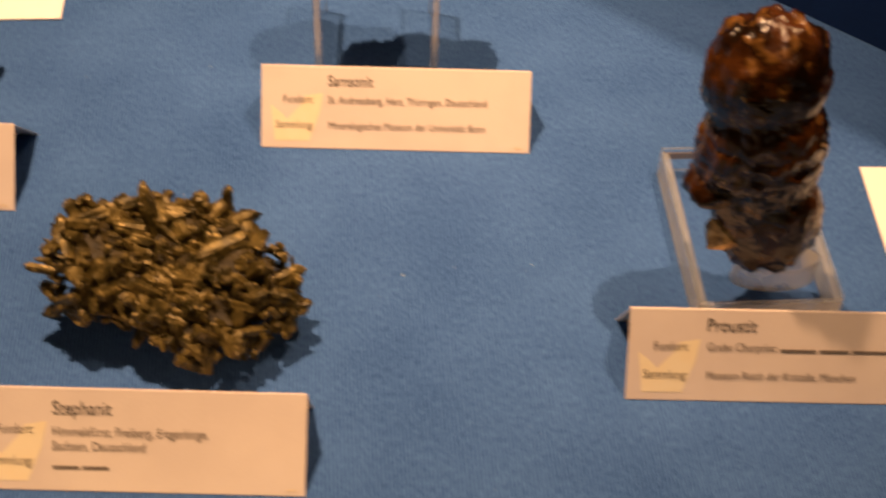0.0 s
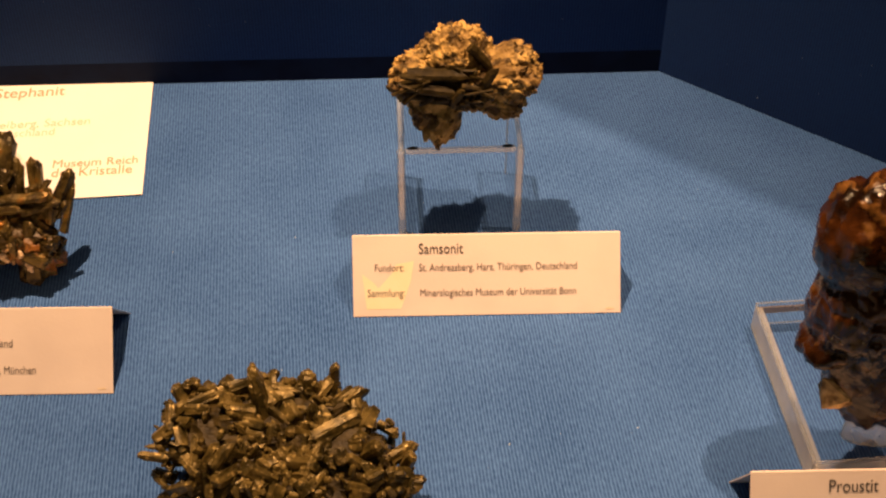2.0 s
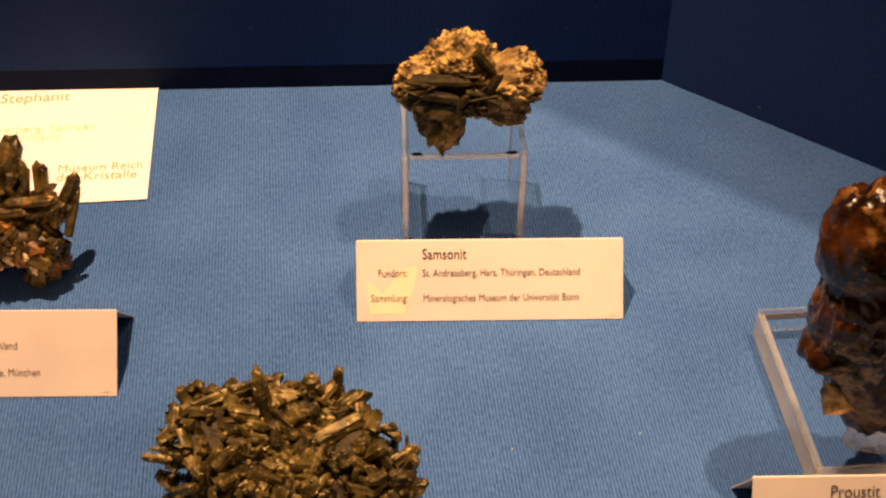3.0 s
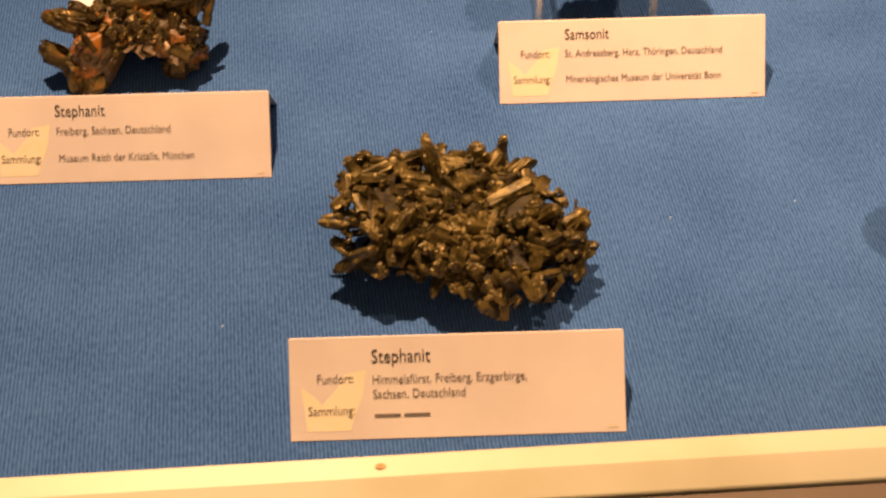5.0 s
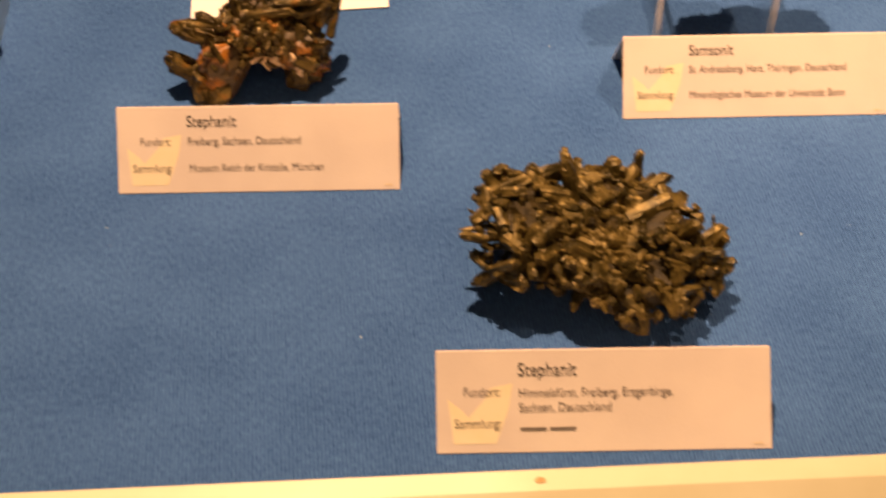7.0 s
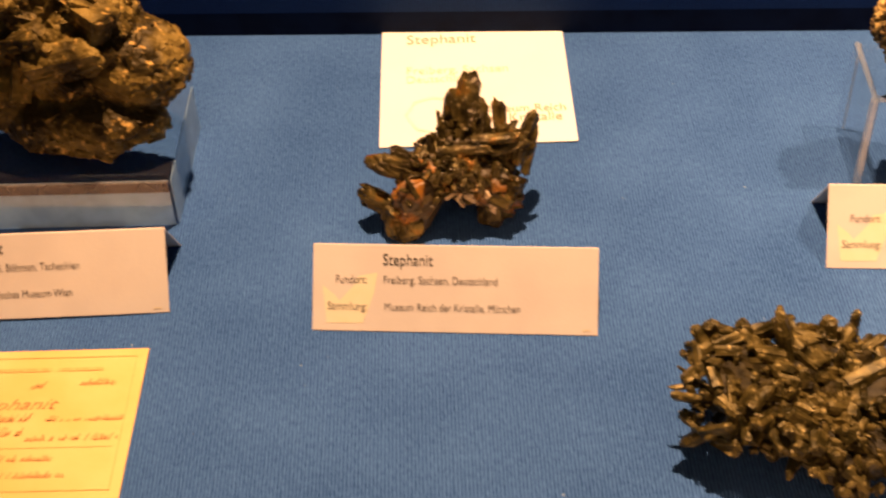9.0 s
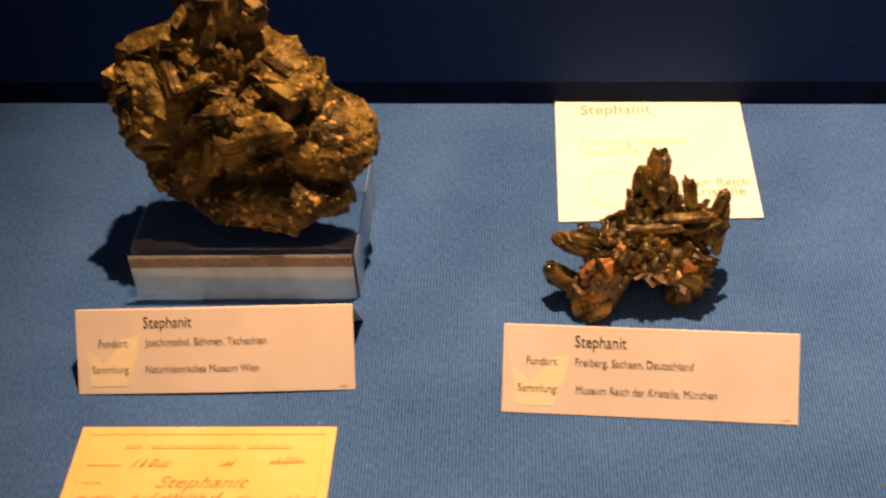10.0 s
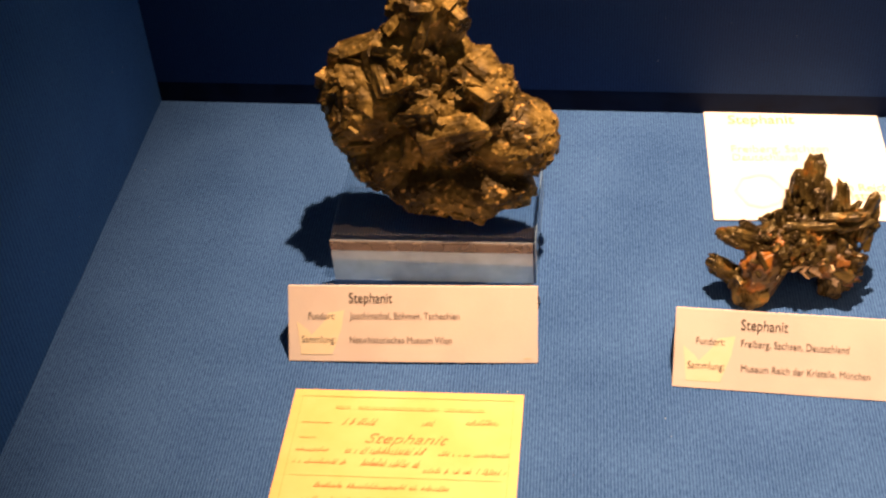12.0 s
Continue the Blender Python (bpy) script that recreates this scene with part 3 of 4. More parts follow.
def chunk(rnd, points=11, boxy=0.5):
    """An irregular convex lump about one unit across."""
    bm = bmesh.new()
    for _ in range(points):
        v = Vector((rnd.gauss(0, 1), rnd.gauss(0, 1), rnd.gauss(0, 1))).normalized()
        big = max(abs(v.x), abs(v.y), abs(v.z))
        v = v * 0.5 * (1 - boxy) + v / big * 0.42 * boxy
        bm.verts.new(v * rnd.uniform(0.85, 1.1))
    got = bmesh.ops.convex_hull(bm, input=bm.verts[:])
    bmesh.ops.delete(bm, geom=[g for g in got["geom_interior"] if isinstance(g, bmesh.types.BMVert)], context="VERTS")
    bmesh.ops.dissolve_limit(bm, angle_limit=radians(12), verts=bm.verts[:], edges=bm.edges[:])
    bm.verts.index_update()
    out = [tuple(v.co) for v in bm.verts], [tuple(v.index for v in f.verts) for f in bm.faces]
    bm.free()
    return out


R = random.Random(11)
PRISMS = [prism(R.choice((6, 6, 6, 8)), R.uniform(0.8, 1.0), R.uniform(0.06, 0.2), R) for _ in range(10)]
BLADES = [prism(6, R.uniform(0.6, 0.9), R.uniform(0.1, 0.35), R) for _ in range(6)]
BLOCKS = [prism(R.choice((4, 4, 5, 6)), R.uniform(0.88, 1.0), R.uniform(0.04, 0.12), R) for _ in range(9)]
CHUNKS = [chunk(R, R.choice((9, 11, 14)), R.uniform(0.3, 0.9)) for _ in range(14)]


def rugged(shape, seed, cuts=5, deep=0.035):
    """The shape with a broken skin: striae along its length, steps and small pits."""
    bm = bmesh.new()
    vs = [bm.verts.new(v) for v in shape[0]]
    for f in shape[1]:
        bm.faces.new([vs[i] for i in f])
    bmesh.ops.triangulate(bm, faces=bm.faces[:])
    bmesh.ops.subdivide_edges(bm, edges=bm.edges[:], cuts=cuts, use_grid_fill=True)
    bm.normal_update()
    off = Vector((seed * 3.7, seed * 1.3, 0))
    for v in bm.verts:
        c = v.co
        lines_ = noise.noise(Vector((c.x * 9, c.y * 9, c.z * 1.2)) + off)
        steps_ = math.floor(3 * noise.noise(c * 2.6 + off)) / 3
        pits = noise.noise(c * 7.5 - off)
        v.co = c + v.normal * deep * (0.35 * lines_ + 1.1 * steps_ + 0.8 * pits)
    bm.verts.index_update()
    out = [tuple(v.co) for v in bm.verts], [tuple(v.index for v in f.verts) for f in bm.faces]
    bm.free()
    return out


class Soup:
    """Many small shapes gathered into one mesh."""

    def __init__(self):
        self.verts, self.faces = [], []

    def add(self, shape, m):
        k = len(self.verts)
        a = np.array(shape[0])
        mm = np.array(m)
        self.verts += (a @ mm[:3, :3].T + mm[:3, 3]).tolist()
        self.faces += [tuple(i + k for i in f) for f in shape[1]]

    def mesh(self, name, mat):
        return mesh_from(name, self.verts, self.faces, mat)


class Body:
    """A lump that joins a few ellipsoids, seen from an inner point, roughened by noise."""

    def __init__(self, centre, ellipsoids, dents=()):
        self.c = Vector(centre)
        self.dents = [(Vector(d).normalized(), w, k) for d, w, k in dents]
        self.e = [(Vector(c), Vector(r)) for c, r in ellipsoids]

    def reach(self, d):
        best = 0.002
        for c, r in self.e:
            o = Vector(((self.c.x - c.x) / r.x, (self.c.y - c.y) / r.y, (self.c.z - c.z) / r.z))
            w = Vector((d.x / r.x, d.y / r.y, d.z / r.z))
            a, b, q = w.dot(w), o.dot(w), o.dot(o) - 1
            disc = b * b - a * q
            if disc > 0:
                best = max(best, (-b + math.sqrt(disc)) / a)
        for way, wide, deep in self.dents:
            best *= 1 - deep * math.exp(-((1 - d.dot(way)) / wide) ** 2)
        return best

    def surface(self, d):
        return self.c + d * self.reach(d)

    def normal(self, d):
        a = d.orthogonal().normalized()
        b = d.cross(a)
        e = 0.05
        p0, p1, p2 = self.surface(d), self.surface((d + a * e).normalized()), self.surface((d + b * e).normalized())
        n = (p1 - p0).cross(p2 - p0)
        if n.length == 0:
            return d
        n.normalize()
        return n if n.dot(d) > 0 else -n

    def skin(self, d):
        """The roughened surface in the direction d, once mesh() has been called."""
        r = self.reach(d)
        p = self.c + d * r
        k = self.shrink
        for sc, am in self.rough:
            k += am * noise.noise(Vector((p.x * self.along[0], p.y * self.along[1], p.z * self.along[2])) * sc)
        for size, am, turn in self.steps:
            # broken blocks: each cell of a turned lattice stands at its own height
            q = Euler(turn).to_matrix() @ p + Vector((noise.noise(p * 90), noise.noise(p * 90 + Vector((7, 0, 0))), 0)) * size * 0.25
            k += am * (noise.cell(q / size) - 0.5)
        if self.cells:
            dist, _ = noise.voronoi(p * self.cell_scale)
            # lumps with flat tops, parted by grooves
            k += self.cells * (min(dist[1] - dist[0], 0.32) - 0.16 + 0.25 * (0.45 - dist[0]))
        return self.c + d * (r * k)

    def mesh(self, name, mat, level=5, rough=((90, 0.10), (260, 0.06), (700, 0.03)), shrink=0.95, cells=0.0, cell_scale=120, floor=None, smooth=False, along=(1, 1, 1), steps=()):
        self.rough, self.shrink, self.cells, self.cell_scale, self.along, self.steps = rough, shrink, cells, cell_scale, along, steps
        bm = bmesh.new()
        bmesh.ops.create_icosphere(bm, subdivisions=level, radius=1.0)
        for v in bm.verts:
            v.co = self.skin(v.co.normalized())
            if floor is not None and v.co.z < floor:
                v.co.z = floor
        me = bpy.data.meshes.new(name)
        bm.to_mesh(me)
        bm.free()
        me.materials.append(mat)
        if smooth:
            me.polygons.foreach_set("use_smooth", [True] * len(me.polygons))
        return me


def direction(rnd, low=-1.0):
    while True:
        v = Vector((rnd.gauss(0, 1), rnd.gauss(0, 1), rnd.gauss(0, 1))).normalized()
        if v.z >= low:
            return v


def grown(p, way, across, length, spin, flat=1.0):
    """The pose of a crystal whose foot is p and whose length runs along way."""
    q = Vector(way).to_track_quat("Z", "Y").to_matrix().to_4x4()
    return Matrix.Translation(p) @ q @ Matrix.Rotation(spin, 4, "Z") @ Matrix.Diagonal((across, across * flat, length, 1))


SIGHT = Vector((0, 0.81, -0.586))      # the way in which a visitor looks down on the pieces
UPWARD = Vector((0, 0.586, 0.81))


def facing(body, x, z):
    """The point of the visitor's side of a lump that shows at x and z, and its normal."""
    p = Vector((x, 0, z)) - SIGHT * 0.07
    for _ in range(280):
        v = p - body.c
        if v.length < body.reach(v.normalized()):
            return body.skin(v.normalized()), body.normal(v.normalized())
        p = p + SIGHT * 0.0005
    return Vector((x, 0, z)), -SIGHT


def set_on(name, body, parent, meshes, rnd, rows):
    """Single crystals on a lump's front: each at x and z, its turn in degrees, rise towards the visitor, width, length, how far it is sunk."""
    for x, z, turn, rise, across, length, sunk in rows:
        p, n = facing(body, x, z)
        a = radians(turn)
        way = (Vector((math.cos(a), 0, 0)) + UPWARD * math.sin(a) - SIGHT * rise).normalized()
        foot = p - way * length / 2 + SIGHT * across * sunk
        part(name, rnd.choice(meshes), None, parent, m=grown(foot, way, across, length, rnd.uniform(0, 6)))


def shared(name, shapes, mat):
    return [mesh_from(name, v, f, mat) for v, f in shapes]


# the wide group of short prisms behind the front card
def sideways(n, rnd, lift):
    """A way along a surface with normal n, lifted off it a little."""
    t = n.cross(direction(rnd)).normalized()
    return (t + n * lift).normalized()


weber = thing("crystal_group", pose(-0.0135, 0.3055, 0), "wide bronze-grey cluster of short stephanite prisms lying on blue cloth", "mineral")
wb = Body((0, 0, 0.020), [((0.004, 0.0, 0.019), (0.037, 0.023, 0.009)), ((-0.022, 0.003, 0.026), (0.020, 0.019, 0.009)), ((0.014, -0.018, 0.013), (0.020, 0.012, 0.010)), ((0.024, -0.002, 0.016), (0.018, 0.019, 0.012)), ((-0.021, -0.009, 0.018), (0.019, 0.012, 0.008)),
                          ((-0.028, 0.006, 0.028), (0.012, 0.014, 0.009)), ((0.026, 0.003, 0.019), (0.013, 0.014, 0.011)), ((-0.003, 0.018, 0.024), (0.026, 0.009, 0.010))],
          [((0.02, 0.16, 1), 0.34, 0.60)])
# base coloured dark, so the gaps between prisms hold painted shade
part("rock_base", wb.mesh("rock_base", STEPHANITE_DARK_SHADED, 5, floor=0.0015, cells=0.25, cell_scale=160, shrink=0.80), None, weber, "granular base, coloured dark for the shade between prisms")
rw = random.Random(3)
worn = [rugged(c, k + 60, 2, 0.05) for k, c in enumerate(PRISMS)]
prism_meshes, shaded_meshes = shared("crystal", worn, STEPHANITE), shared("crystal", worn, STEPHANITE_DARK_SHADED)
for k in range(300):
    d = direction(rw, -0.30)
    n = wb.normal(d)
    way = sideways(n, rw, rw.choice((0.0, 0.3, 0.7, 1.5)))
    across, length = rw.choice((0.0030, 0.0042, 0.0052, 0.0064)) * rw.uniform(0.85, 1.15), rw.uniform(0.006, 0.0125)
    p = wb.surface(d) - way * length * 0.5 + n * rw.uniform(-0.0035, 0.0005)
    low = 0.010 if p.x < -0.008 else 0.006
    p.z = max(p.z, low)
    if p.z + way.z * length < low:
        way.z = abs(way.z)
    # half of the upward prisms take the darker copy: shade of the hollow
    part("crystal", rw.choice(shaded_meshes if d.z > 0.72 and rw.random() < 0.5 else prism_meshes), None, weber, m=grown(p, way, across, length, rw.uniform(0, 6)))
fine = Soup()
for k in range(420):
    d = direction(rw, -0.30)
    if d.z > 0.8 and rw.random() < 0.8:
        continue
    n = wb.normal(d)
    way = sideways(n, rw, rw.uniform(0, 1.2))
    across, length = rw.uniform(0.0012, 0.0028), rw.uniform(0.002, 0.005)
    p = wb.surface(d) - way * length * 0.4 + n * rw.uniform(-0.0020, 0.0004)
    p.z = max(p.z, 0.010 if p.x < -0.008 else 0.005)
    fine.add(rw.choice(PRISMS), grown(p, way, across, length, rw.uniform(0, 6)))
tagged(part("fine_crystal_crust", fine.mesh("fine_crystal_crust", STEPHANITE), None, weber), kind="stuff")
# the prisms that stand out: foot, way, width across, length
LONG_PRISM = (
    (-0.0050, 0.0070, 0.017, -0.28, 0.42, 0.93, 0.0078, 0.0268),
    (0.0140, 0.024, 0.020, -0.04, 0.25, 0.9, 0.0068, 0.0085),
    (0.0137, 0.0262, 0.028, 0.0, 0.15, 1.0, 0.0046, 0.0062),
    (0.0060, 0.020, 0.022, -0.1, 0.4, 0.9, 0.0085, 0.012),
    (-0.0330, 0.012, 0.025, -0.45, 0.45, 0.6, 0.0050, 0.010),
    (-0.036, -0.008, 0.025, -0.95, -0.1, 0.25, 0.0050, 0.009),
    (0.033, -0.004, 0.0125, 0.95, -0.02, 0.05, 0.0066, 0.0125),
    (0.0145, -0.0280, 0.0045, 0.04, 0.50, 0.78, 0.0058, 0.017),
    (0.010, 0.013, 0.028, 0.62, -0.72, -0.2, 0.0052, 0.018),
    (0.010, 0.001, 0.026, 0.75, 0.45, 0.2, 0.0072, 0.016),
    (-0.032, 0.010, 0.030, 0.85, 0.45, 0.1, 0.0054, 0.024),
    (-0.036, -0.006, 0.026, 0.96, 0.12, 0.0, 0.0062, 0.021),
    (-0.020, -0.001, 0.026, -0.6, 0.5, 0.2, 0.0075, 0.012),
    (-0.012, -0.012, 0.021, 0.55, -0.5, 0.3, 0.0050, 0.012),
    (-0.002, -0.010, 0.023, -0.65, -0.5, 0.2, 0.0050, 0.013),
    (0.022, -0.017, 0.018, 0.7, 0.4, 0.3, 0.0056, 0.011),
    (0.004, -0.019, 0.014, 0.9, 0.1, 0.1, 0.0060, 0.012),
)
# stubs on which the group stands
STUB = (
    (0.010, -0.021, 0.008, 0.1, -0.2, -1, 0.006, 0.0078),
    (0.026, -0.012, 0.008, 0.1, 0, -1, 0.006, 0.0078),
    (-0.012, 0.016, 0.014, 0, 0.1, -1, 0.007, 0.0138),
    (0.018, 0.014, 0.010, 0, 0.1, -1, 0.007, 0.0098),
)
for x, y, z, wx, wy, wz, ac, ln in (*LONG_PRISM, *STUB):
    part("crystal", rw.choice(prism_meshes), None, weber, m=grown((x, y, z), (wx, wy, wz), ac, ln, 1.0))
# the open ring of a broken hollow crystal in the middle
for k in range(7):
    a = 0.9 + k * 0.72
    part("crystal", rw.choice(prism_meshes), None, weber, m=grown((0.0085 + 0.0028 * math.cos(a), 0.002 + 0.0028 * math.sin(a), 0.0225), (0.1, -0.35, 0.9), 0.0030, 0.006, a))

# the heavy chunky group on the acrylic block
joa = thing("crystal_group", pose(-0.290, 0.418, 0.0226, 0, 0, 0), "heavy golden-brown group of blocky stephanite crystals on clear acrylic", "mineral")
jb = Body((-0.004, 0.002, 0.042), [((-0.033, 0.004, 0.047), (0.0255, 0.026, 0.024)), ((-0.025, -0.004, 0.023), (0.021, 0.022, 0.021)), ((0.0, 0.001, 0.043), (0.034, 0.025, 0.034)), ((0.027, 0.0, 0.033), (0.0235, 0.021, 0.019)), ((0.006, -0.012, 0.014), (0.036, 0.019, 0.016)), ((-0.044, -0.002, 0.036), (0.013, 0.017, 0.014)),
                                   ((-0.007, 0.006, 0.091), (0.0180, 0.015, 0.020)), ((-0.012, 0.003, 0.068), (0.026, 0.020, 0.019))],
          [((-0.42, -0.80, 0.02), 0.03, 0.16), ((0.12, -0.6, 0.75), 0.02, 0.12)])
part("rock_base", jb.mesh("rock_base", CHUNKY, 6, floor=0.0, rough=((60, 0.05), (260, 0.022), (800, 0.014)), shrink=0.93, cells=0.10, cell_scale=95), None, joa, "rough granular body")
rj = random.Random(8)
chunk_meshes = shared("crystal", [rugged(c, k, 5, 0.03) for k, c in enumerate(CHUNKS)], CHUNKY)
block_meshes = shared("crystal", [rugged(c, k + 20, 6, 0.05) for k, c in enumerate(BLOCKS)], CHUNKY)
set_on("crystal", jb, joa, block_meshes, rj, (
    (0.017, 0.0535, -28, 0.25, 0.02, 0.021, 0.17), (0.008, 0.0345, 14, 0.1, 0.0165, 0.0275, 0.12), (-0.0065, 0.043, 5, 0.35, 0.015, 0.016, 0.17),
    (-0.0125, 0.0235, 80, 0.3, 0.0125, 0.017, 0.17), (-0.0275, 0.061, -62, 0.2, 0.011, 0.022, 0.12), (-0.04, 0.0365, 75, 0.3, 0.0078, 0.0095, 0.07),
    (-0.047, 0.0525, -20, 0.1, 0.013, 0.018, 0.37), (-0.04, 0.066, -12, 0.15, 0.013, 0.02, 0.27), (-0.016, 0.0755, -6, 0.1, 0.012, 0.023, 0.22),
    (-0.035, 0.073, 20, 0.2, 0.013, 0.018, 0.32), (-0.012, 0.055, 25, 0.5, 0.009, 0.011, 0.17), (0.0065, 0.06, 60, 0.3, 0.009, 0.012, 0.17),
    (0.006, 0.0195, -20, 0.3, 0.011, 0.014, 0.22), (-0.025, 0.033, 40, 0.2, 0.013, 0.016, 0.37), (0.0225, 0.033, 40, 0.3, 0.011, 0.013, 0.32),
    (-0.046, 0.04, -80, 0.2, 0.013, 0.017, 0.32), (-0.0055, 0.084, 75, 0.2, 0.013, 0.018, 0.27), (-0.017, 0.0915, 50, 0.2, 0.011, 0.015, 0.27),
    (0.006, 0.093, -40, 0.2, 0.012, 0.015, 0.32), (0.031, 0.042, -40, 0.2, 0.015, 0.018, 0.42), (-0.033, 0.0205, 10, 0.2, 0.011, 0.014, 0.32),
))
for k in range(150):
    d = direction(rj, -0.75) if k < 120 else direction(rj, 0.45)
    n = jb.normal(d)
    p = jb.skin(d)
    low = p.z < 0.020 or p.x > 0.026
    size = rj.uniform(0.0040, 0.0080) if low else rj.choice((0.005, 0.007, 0.009, 0.011)) * rj.uniform(0.8, 1.15)
    way = sideways(n, rj, rj.uniform(-0.1, 0.6))
    if rj.random() < 0.3:
        m = grown(p - n * size * 0.20, way, size, size * rj.uniform(0.8, 1.4), rj.uniform(0, 6), rj.uniform(0.6, 1.0))
        shape_ = rj.choice(chunk_meshes)
    else:
        ln = size * rj.uniform(0.9, 1.5)
        m = grown(p - way * ln * 0.5 - n * size * 0.22, way, size * 0.95, ln, rj.uniform(0, 6))
        shape_ = rj.choice(block_meshes)
        if m.translation.z + way.z * ln < size * 0.5:
            continue
    if m.translation.z < size * 0.45:
        continue
    part("crystal", shape_, None, joa, m=m)
gr = Soup()
for k in range(3200):
    d = direction(rj, -0.95)
    n = jb.normal(d)
    size = rj.choice((0.0010, 0.0015, 0.0022, 0.0032)) * rj.uniform(0.8, 1.2)
    p = jb.skin(d) - n * size * 0.12
    if not (p.z < 0.022 or p.x > 0.024) and rj.random() < 0.88:
        continue
    if p.z < size * 0.4:
        continue
    gr.add(rj.choice(CHUNKS), grown(p, (n + direction(rj) * 0.7).normalized(), size, size * rj.uniform(0.5, 0.9), rj.uniform(0, 6)))
tagged(part("granular_crust", gr.mesh("granular_crust", CHUNKY), None, joa), kind="stuff")

# the small bladed group in front of the white paper
fre = thing("crystal_group", pose(-0.1420, 0.4050, 0), "small spiky group of dark rust-stained stephanite blades on blue cloth", "mineral")
fb = Body((0.002, 0.002, 0.021), [((0.002, 0.003, 0.021), (0.021, 0.012, 0.009)), ((-0.014, -0.009, 0.012), (0.009, 0.008, 0.013)), ((0.017, 0.001, 0.016), (0.011, 0.009, 0.009)), ((0.004, 0.009, 0.024), (0.018, 0.008, 0.009)), ((0.018, 0.004, 0.008), (0.009, 0.008, 0.009))])
part("rock_base", fb.mesh("rock_base", RUST, 5, floor=0.0005, cells=0.3, cell_scale=200), None, fre, "rust-orange crust")
rf = random.Random(21)
blade_meshes = shared("blade", [rugged(c, k + 40, 4, 0.06) for k, c in enumerate(PRISMS)], RUSTY)
# each: foot, tip, width across
PEAK = (
    (0.0040, 0.006, 0.024, 0.0045, 0.0290, 0.0478, 0.0110),
    (0.0050, 0.003, 0.022, 0.0040, 0.0215, 0.0410, 0.0120),
    (-0.0030, 0.006, 0.022, -0.0012, 0.0255, 0.0425, 0.0095),
    (-0.0050, 0.004, 0.022, -0.0045, 0.0180, 0.0340, 0.0070),
    (0.0100, 0.006, 0.024, 0.0088, 0.0225, 0.0395, 0.0095),
    (0.0125, 0.006, 0.024, 0.0125, 0.0140, 0.0340, 0.0050),
    (-0.0060, 0.002, 0.020, -0.0065, 0.0100, 0.0280, 0.0055),
)
SPUR = (
    (0.0195, 0.008, 0.024, 0.0160, 0.0230, 0.0400, 0.0066),
    (0.0240, 0.009, 0.024, 0.0300, 0.0215, 0.0370, 0.0070),
    (0.0275, 0.007, 0.018, 0.0310, 0.0180, 0.0330, 0.0050),
    (0.0215, 0.007, 0.020, 0.0205, 0.0150, 0.0310, 0.0070),
)
ARM = (
    (-0.0110, 0.000, 0.0200, -0.0295, -0.0030, 0.0280, 0.0125),
    (-0.0120, 0.003, 0.0210, -0.0240, 0.0040, 0.0270, 0.0090),
    (-0.0140, -0.006, 0.0030, -0.0335, -0.0070, 0.0150, 0.0120),
    (-0.0160, -0.009, 0.0120, -0.0140, -0.0170, 0.0010, 0.0150),
    (-0.0210, -0.010, 0.0120, -0.0175, -0.0165, 0.0010, 0.0110),
    (-0.0240, -0.009, 0.0110, -0.0160, -0.0120, 0.0090, 0.0120),
    (0.0080, 0.004, 0.0350, 0.0265, 0.0050, 0.0375, 0.0062),
    (-0.0050, 0.000, 0.0310, 0.0160, 0.0020, 0.0340, 0.0058),
    (0.0150, 0.003, 0.0310, 0.0285, 0.0060, 0.0345, 0.0060),
    (-0.0110, -0.002, 0.0230, 0.0040, -0.0030, 0.0270, 0.0085),
)
FOOT = (
    (0.0120, -0.002, 0.0170, 0.0240, -0.0060, 0.0130, 0.0110),
    (0.0190, 0.000, 0.0180, 0.0275, -0.0030, 0.0200, 0.0090),
    (0.0140, 0.000, 0.0100, 0.0160, -0.0040, 0.0010, 0.0130),
    (0.0190, 0.003, 0.0100, 0.0200, 0.0010, 0.0010, 0.0090),
    (0.0000, -0.003, 0.0180, 0.0120, -0.0070, 0.0160, 0.0085),
)
for x, y, z, tx, ty, tz, ac in (*PEAK, *SPUR, *ARM, *FOOT):
    way = Vector((tx - x, ty - y, tz - z))
    part("blade", rf.choice(blade_meshes), None, fre, m=grown((x, y, z), way, ac, way.length, rf.uniform(0, 6)))
for k in range(130):
    d = direction(rf, -0.3)
    n = fb.normal(d)
    way = sideways(n, rf, rf.uniform(0.0, 0.9))
    across, length = rf.uniform(0.0024, 0.0052), rf.uniform(0.004, 0.009)
    p = fb.skin(d) - way * length * 0.5
    p.z = max(p.z, 0.006 if abs(p.x - 0.017) < 0.010 or p.x < -0.009 else 0.014)
    if p.z + way.z * length < 0.002:
        way.z = abs(way.z)
    part("blade", rf.choice(blade_meshes), None, fre, m=grown(p, way, across, length, rf.uniform(0, 6)))
for k in range(70):
    u = rf.random()
    x = rf.uniform(-0.008, 0.012) if u < 0.6 else rf.uniform(0.015, 0.029)
    up = rf.uniform(0.0, 0.016) if u < 0.6 else rf.uniform(0.0, 0.010)
    p = Vector((x * (1 - up * 20) + up * 0.08, 0.002 + up * 0.75, 0.026 + up * 0.80))
    way = (Vector((0, 0.65, 0.75)) + direction(rf) * 0.55).normalized()
    part("blade", rf.choice(blade_meshes), None, fre, m=grown(p, way, rf.uniform(0.0018, 0.0040), rf.uniform(0.004, 0.009), rf.uniform(0, 6)))
fc, fr_, fq = Soup(), Soup(), Soup()
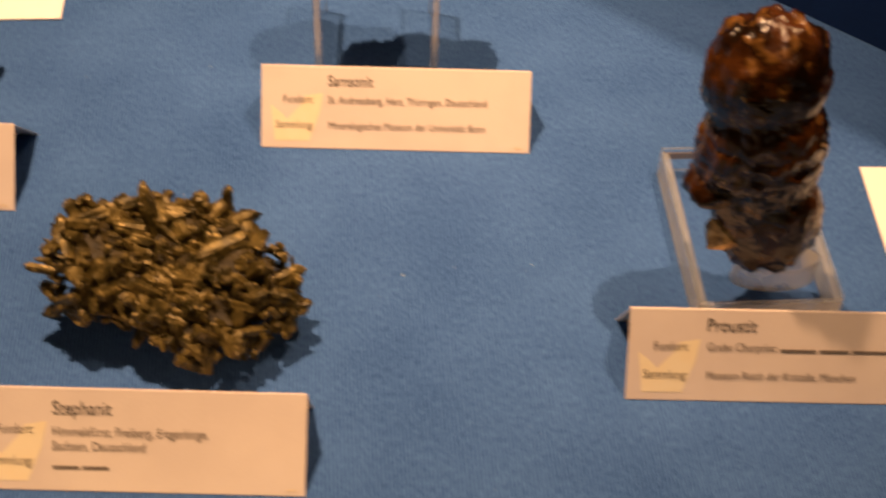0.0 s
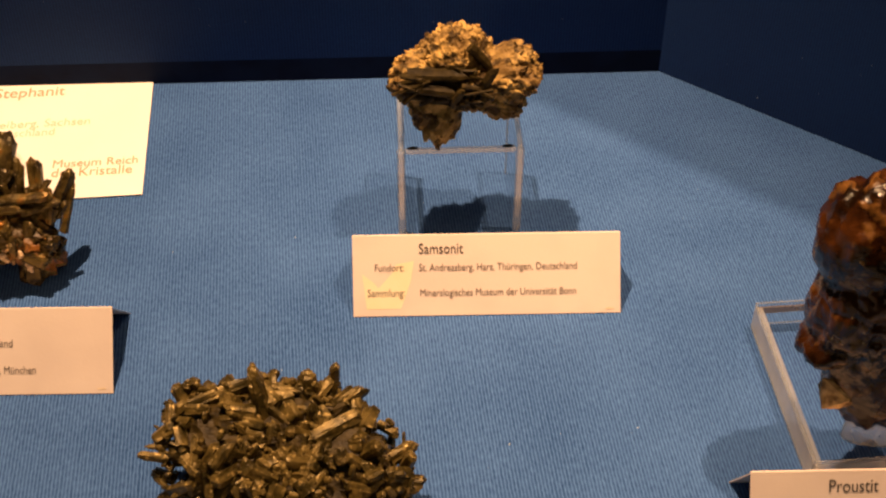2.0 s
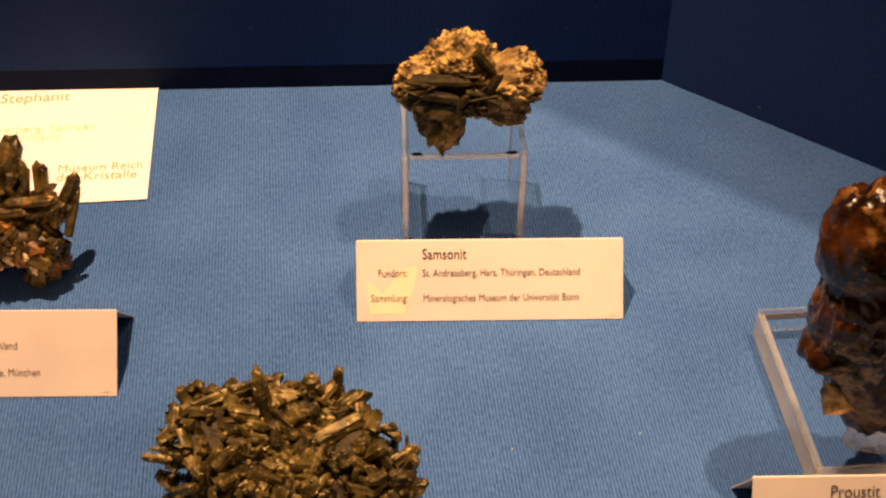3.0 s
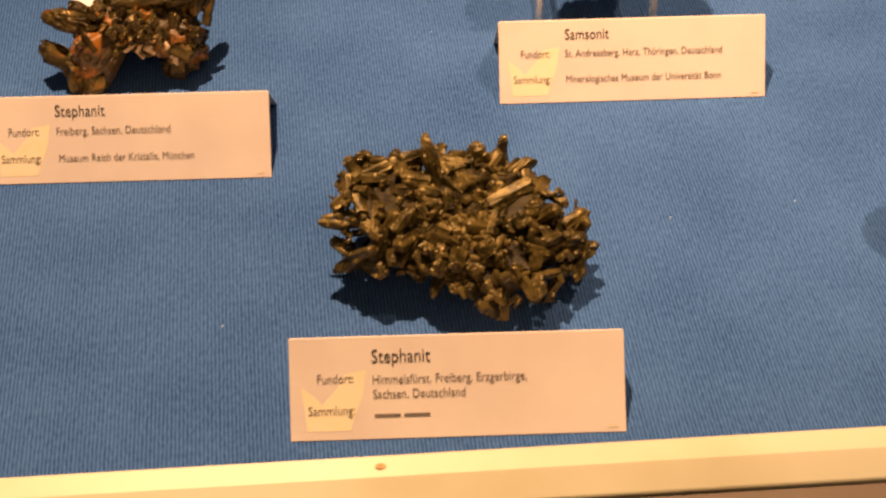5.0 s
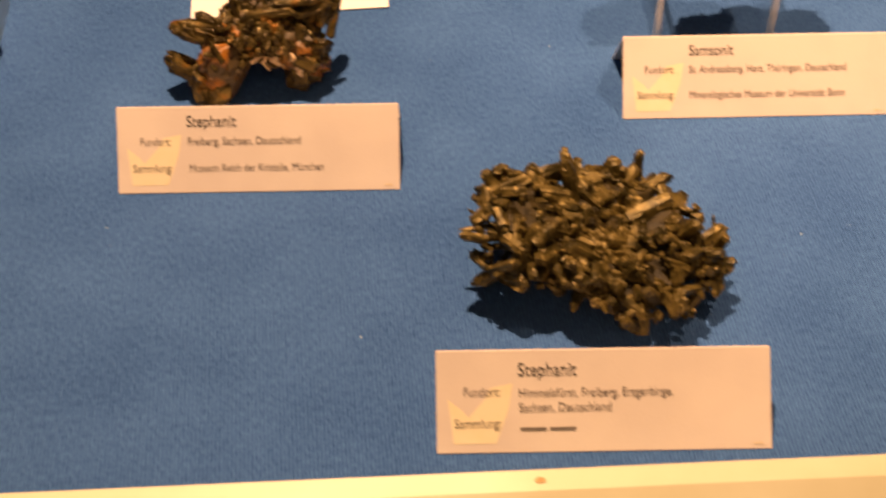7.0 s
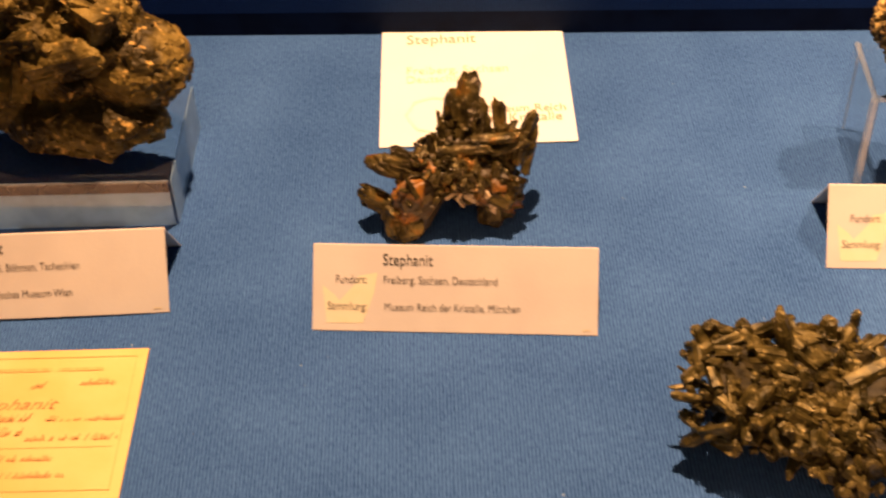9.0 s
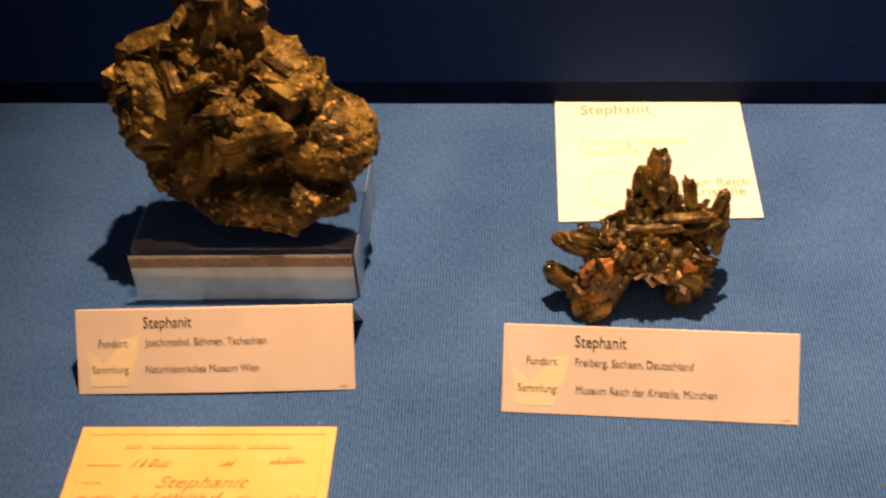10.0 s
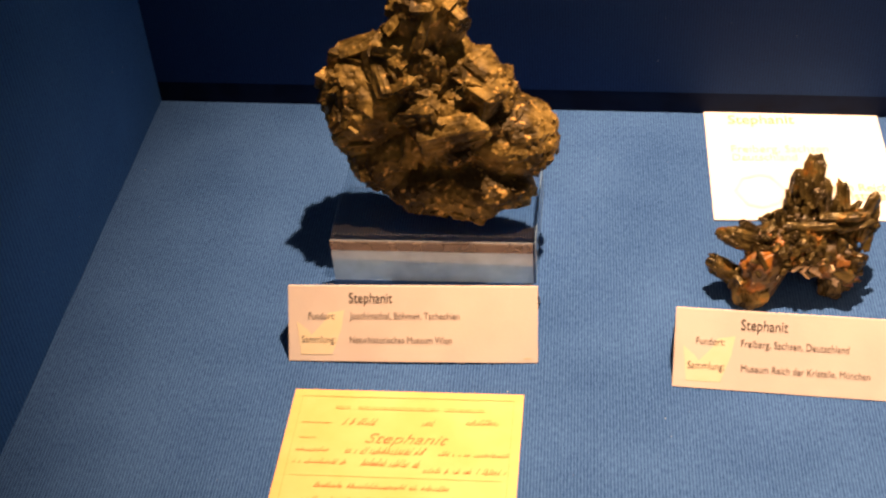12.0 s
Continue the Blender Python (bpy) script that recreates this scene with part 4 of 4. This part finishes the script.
for k in range(330):
    d = direction(rf, -0.6)
    n = fb.normal(d)
    p = fb.skin(d)
    pale = d.y < -0.1 and 0.0 < d.x < 0.85 and d.z < 0.15
    size = rf.uniform(0.0012, 0.0026)
    heap = fq if pale and rf.random() < 0.8 else fr_ if rf.random() < 0.6 else fc
    heap.add(rf.choice(CHUNKS if heap is fr_ else PRISMS), grown(Vector((p.x, p.y, max(p.z, 0.003))) - n * 0.0003, sideways(n, rf, rf.uniform(0.1, 0.9)), size, size * rf.uniform(1.0, 2.6), rf.uniform(0, 6)))
tagged(part("rusty_crust", fr_.mesh("rusty_crust", RUST), None, fre, "orange rusty crust"), kind="stuff")
tagged(part("granular_crust", fc.mesh("granular_crust", RUSTY), None, fre), kind="stuff")
tagged(part("quartz_crust", fq.mesh("quartz_crust", PALE_QUARTZ), None, fre, "pale quartz crust"), kind="stuff")

# the crumbly piece on the bridge stand
sam = thing("mineral_specimen", pose(0.0377, 0.4478, 0.0426), "crumbly golden matrix with dark samsonite needles on an acrylic bridge", "mineral")
hollow = Vector((-0.20, -0.80, 0.45)).normalized()
sb = Body((0.0, 0.004, 0.024), [((-0.0185, 0.002, 0.026), (0.0100, 0.013, 0.0120)), ((-0.003, 0.008, 0.0355), (0.0145, 0.014, 0.0105)), ((0.020, 0.005, 0.0285), (0.0105, 0.015, 0.0120)), ((-0.008, -0.002, 0.0105), (0.0085, 0.009, 0.0125)), ((0.017, 0.003, 0.0185), (0.0105, 0.011, 0.0090)), ((-0.012, 0.000, 0.0150), (0.0095, 0.010, 0.0095)),
                               ((0.006, 0.005, 0.0260), (0.022, 0.015, 0.0125)), ((-0.013, 0.001, 0.019), (0.0105, 0.012, 0.0095))],
          [(hollow, 0.07, 0.34)])
part("rock_base", sb.mesh("rock_base", MATRIX, 6, floor=0.0, rough=((90, 0.10), (300, 0.08), (800, 0.06)), cells=0.14, cell_scale=230, shrink=0.93), None, sam, "golden crumbly matrix")
rs = random.Random(13)


def in_hollow(p, grow=1.0):
    return p.y < 0.004 and ((p.x + 0.0065) / 0.0150) ** 2 + ((p.z - 0.0290) / 0.0085) ** 2 < grow


mc = Soup()
for k in range(2600):
    d = direction(rs, -0.95)
    p = sb.skin(d)
    if in_hollow(p) and rs.random() < 0.97:
        continue
    n = sb.normal(d)
    size = rs.choice((0.0008, 0.0011, 0.0016, 0.0024)) * rs.uniform(0.8, 1.3)
    p = p + n * (rs.uniform(-0.0006, 0.0004) - size * 0.15)
    p.z = max(p.z, size * 0.5)
    mc.add(rs.choice(CHUNKS), grown(p, (n + direction(rs) * 0.7).normalized(), size, size * rs.uniform(0.6, 1.1), rs.uniform(0, 6)))
tagged(part("matrix_crust", mc.mesh("matrix_crust", MATRIX), None, sam), kind="stuff")
needle_meshes = shared("needle", PRISMS[:4] + BLADES, STEPHANITE_DARK_SHADED)
made = 0
while made < 80:
    d = direction(rs, -0.6)
    p = sb.surface(d)
    if not in_hollow(p, 0.80):
        continue
    made += 1
    way = (Vector((1, 0, 0)) * rs.choice((-1, 1)) + direction(rs) * rs.choice((0.3, 0.4, 1.2))).normalized()
    length = rs.uniform(0.005, 0.015)
    part("needle", rs.choice(needle_meshes), None, sam, m=grown(p - way * length * 0.5 + d * rs.uniform(-0.001, 0.001), way, rs.uniform(0.0014, 0.0034), length, rs.uniform(0, 6)))
for x, y, z, wx, wy, wz, ac, ln in ((-0.020, -0.007, 0.034, 1, 0, 0.02, 0.0052, 0.022), (-0.020, -0.009, 0.030, 1, 0, -0.10, 0.0050, 0.018), (0.007, -0.009, 0.028, 0.45, 0.1, 0.85, 0.0040, 0.012), (-0.003, -0.010, 0.023, 0.3, -0.2, 0.7, 0.0036, 0.010), (0.003, -0.002, 0.044, 0.6, 0.0, -0.7, 0.0042, 0.013)):
    part("needle", needle_meshes[0], None, sam, m=grown((x, y, z), (wx, wy, wz), ac, ln, 1))

# the upright dark red piece on the peg
pro = thing("mineral_specimen", pose(0.1785, 0.3345, 0.0226), "upright dark red-brown proustite crystal with a glossy skin", "mineral")
pb = Body((-0.006, 0.0, 0.045), [((0.000, -0.002, 0.019), (0.0180, 0.015, 0.0225)), ((-0.007, 0.0, 0.045), (0.0205, 0.017, 0.030)), ((-0.011, 0.002, 0.074), (0.0195, 0.016, 0.023)), ((-0.019, -0.004, 0.033), (0.0105, 0.012, 0.0050))],
          [((-0.15, -1, 0.55), 0.012, 0.12), ((-0.15, -1, 0.10), 0.012, 0.10), ((0.55, -0.8, 0.3), 0.02, 0.08), ((-0.5, -0.8, -0.55), 0.03, 0.14)])
part("crystal_body", pb.mesh("crystal_body", PROUSTITE, 6, floor=0.0, rough=((55, 0.03), (150, 0.05), (420, 0.04), (900, 0.02)), cells=0.10, cell_scale=110, shrink=0.98, smooth=True, along=(1, 1, 0.28)), None, pro)
rp = random.Random(4)
for k in range(12):
    d = direction(rp, -0.8)
    n = pb.normal(d)
    size = rp.uniform(0.0035, 0.009)
    p = pb.skin(d) - n * size * 0.42
    p.z = max(p.z, size * 0.6)
    if k == 0:
        facet_meshes = shared("facet", CHUNKS, PROUSTITE)
    part("facet", rp.choice(facet_meshes), None, pro, m=grown(p, (n + direction(rp) * 0.25).normalized(), size, size * 0.8, rp.uniform(0, 6)))
# small gold chips set on the skin as painted glints
glint_meshes = shared("glint_facet", CHUNKS[:5], PROUSTITE_GLINT)
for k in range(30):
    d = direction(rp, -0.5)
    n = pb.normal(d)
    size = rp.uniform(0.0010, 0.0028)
    part("glint_facet", rp.choice(glint_meshes), None, pro, m=grown(pb.skin(d) - n * size * 0.25, (n + direction(rp) * 0.4).normalized(), size * 1.6, size * 0.7, rp.uniform(0, 6)))
# one larger chip, its pale reflection put into the colour
part("glint_facet", shared("glint_facet", [CHUNKS[2]], PROUSTITE_GLINT)[0], None, pro, "facet with its glint coloured in", grown((-0.0145, -0.010, 0.0165), (-0.6, -0.7, 0.5), 0.013, 0.006, 0.6))

# crumbs and lint that have fallen on the cloth
rl = random.Random(17)
crumbs = Soup()
for x, y in ((-0.2471, 0.3245), (-0.1848, 0.3211), (-0.4529, 0.4412), (-0.0284, 0.4335), (-0.0900, 0.2750), (0.1050, 0.3400), (0.0600, 0.3300)):
    size = rl.uniform(0.0004, 0.0007)
    crumbs.add(rl.choice(CHUNKS), grown((x, y, size * 0.35), (rl.uniform(-1, 1), rl.uniform(-1, 1), 0.3), size, size * 1.5, 0))
tagged(part("lint", crumbs.mesh("lint", LINT), None), "tiny pale crumbs and lint on blue cloth", "lint", kind="stuff")
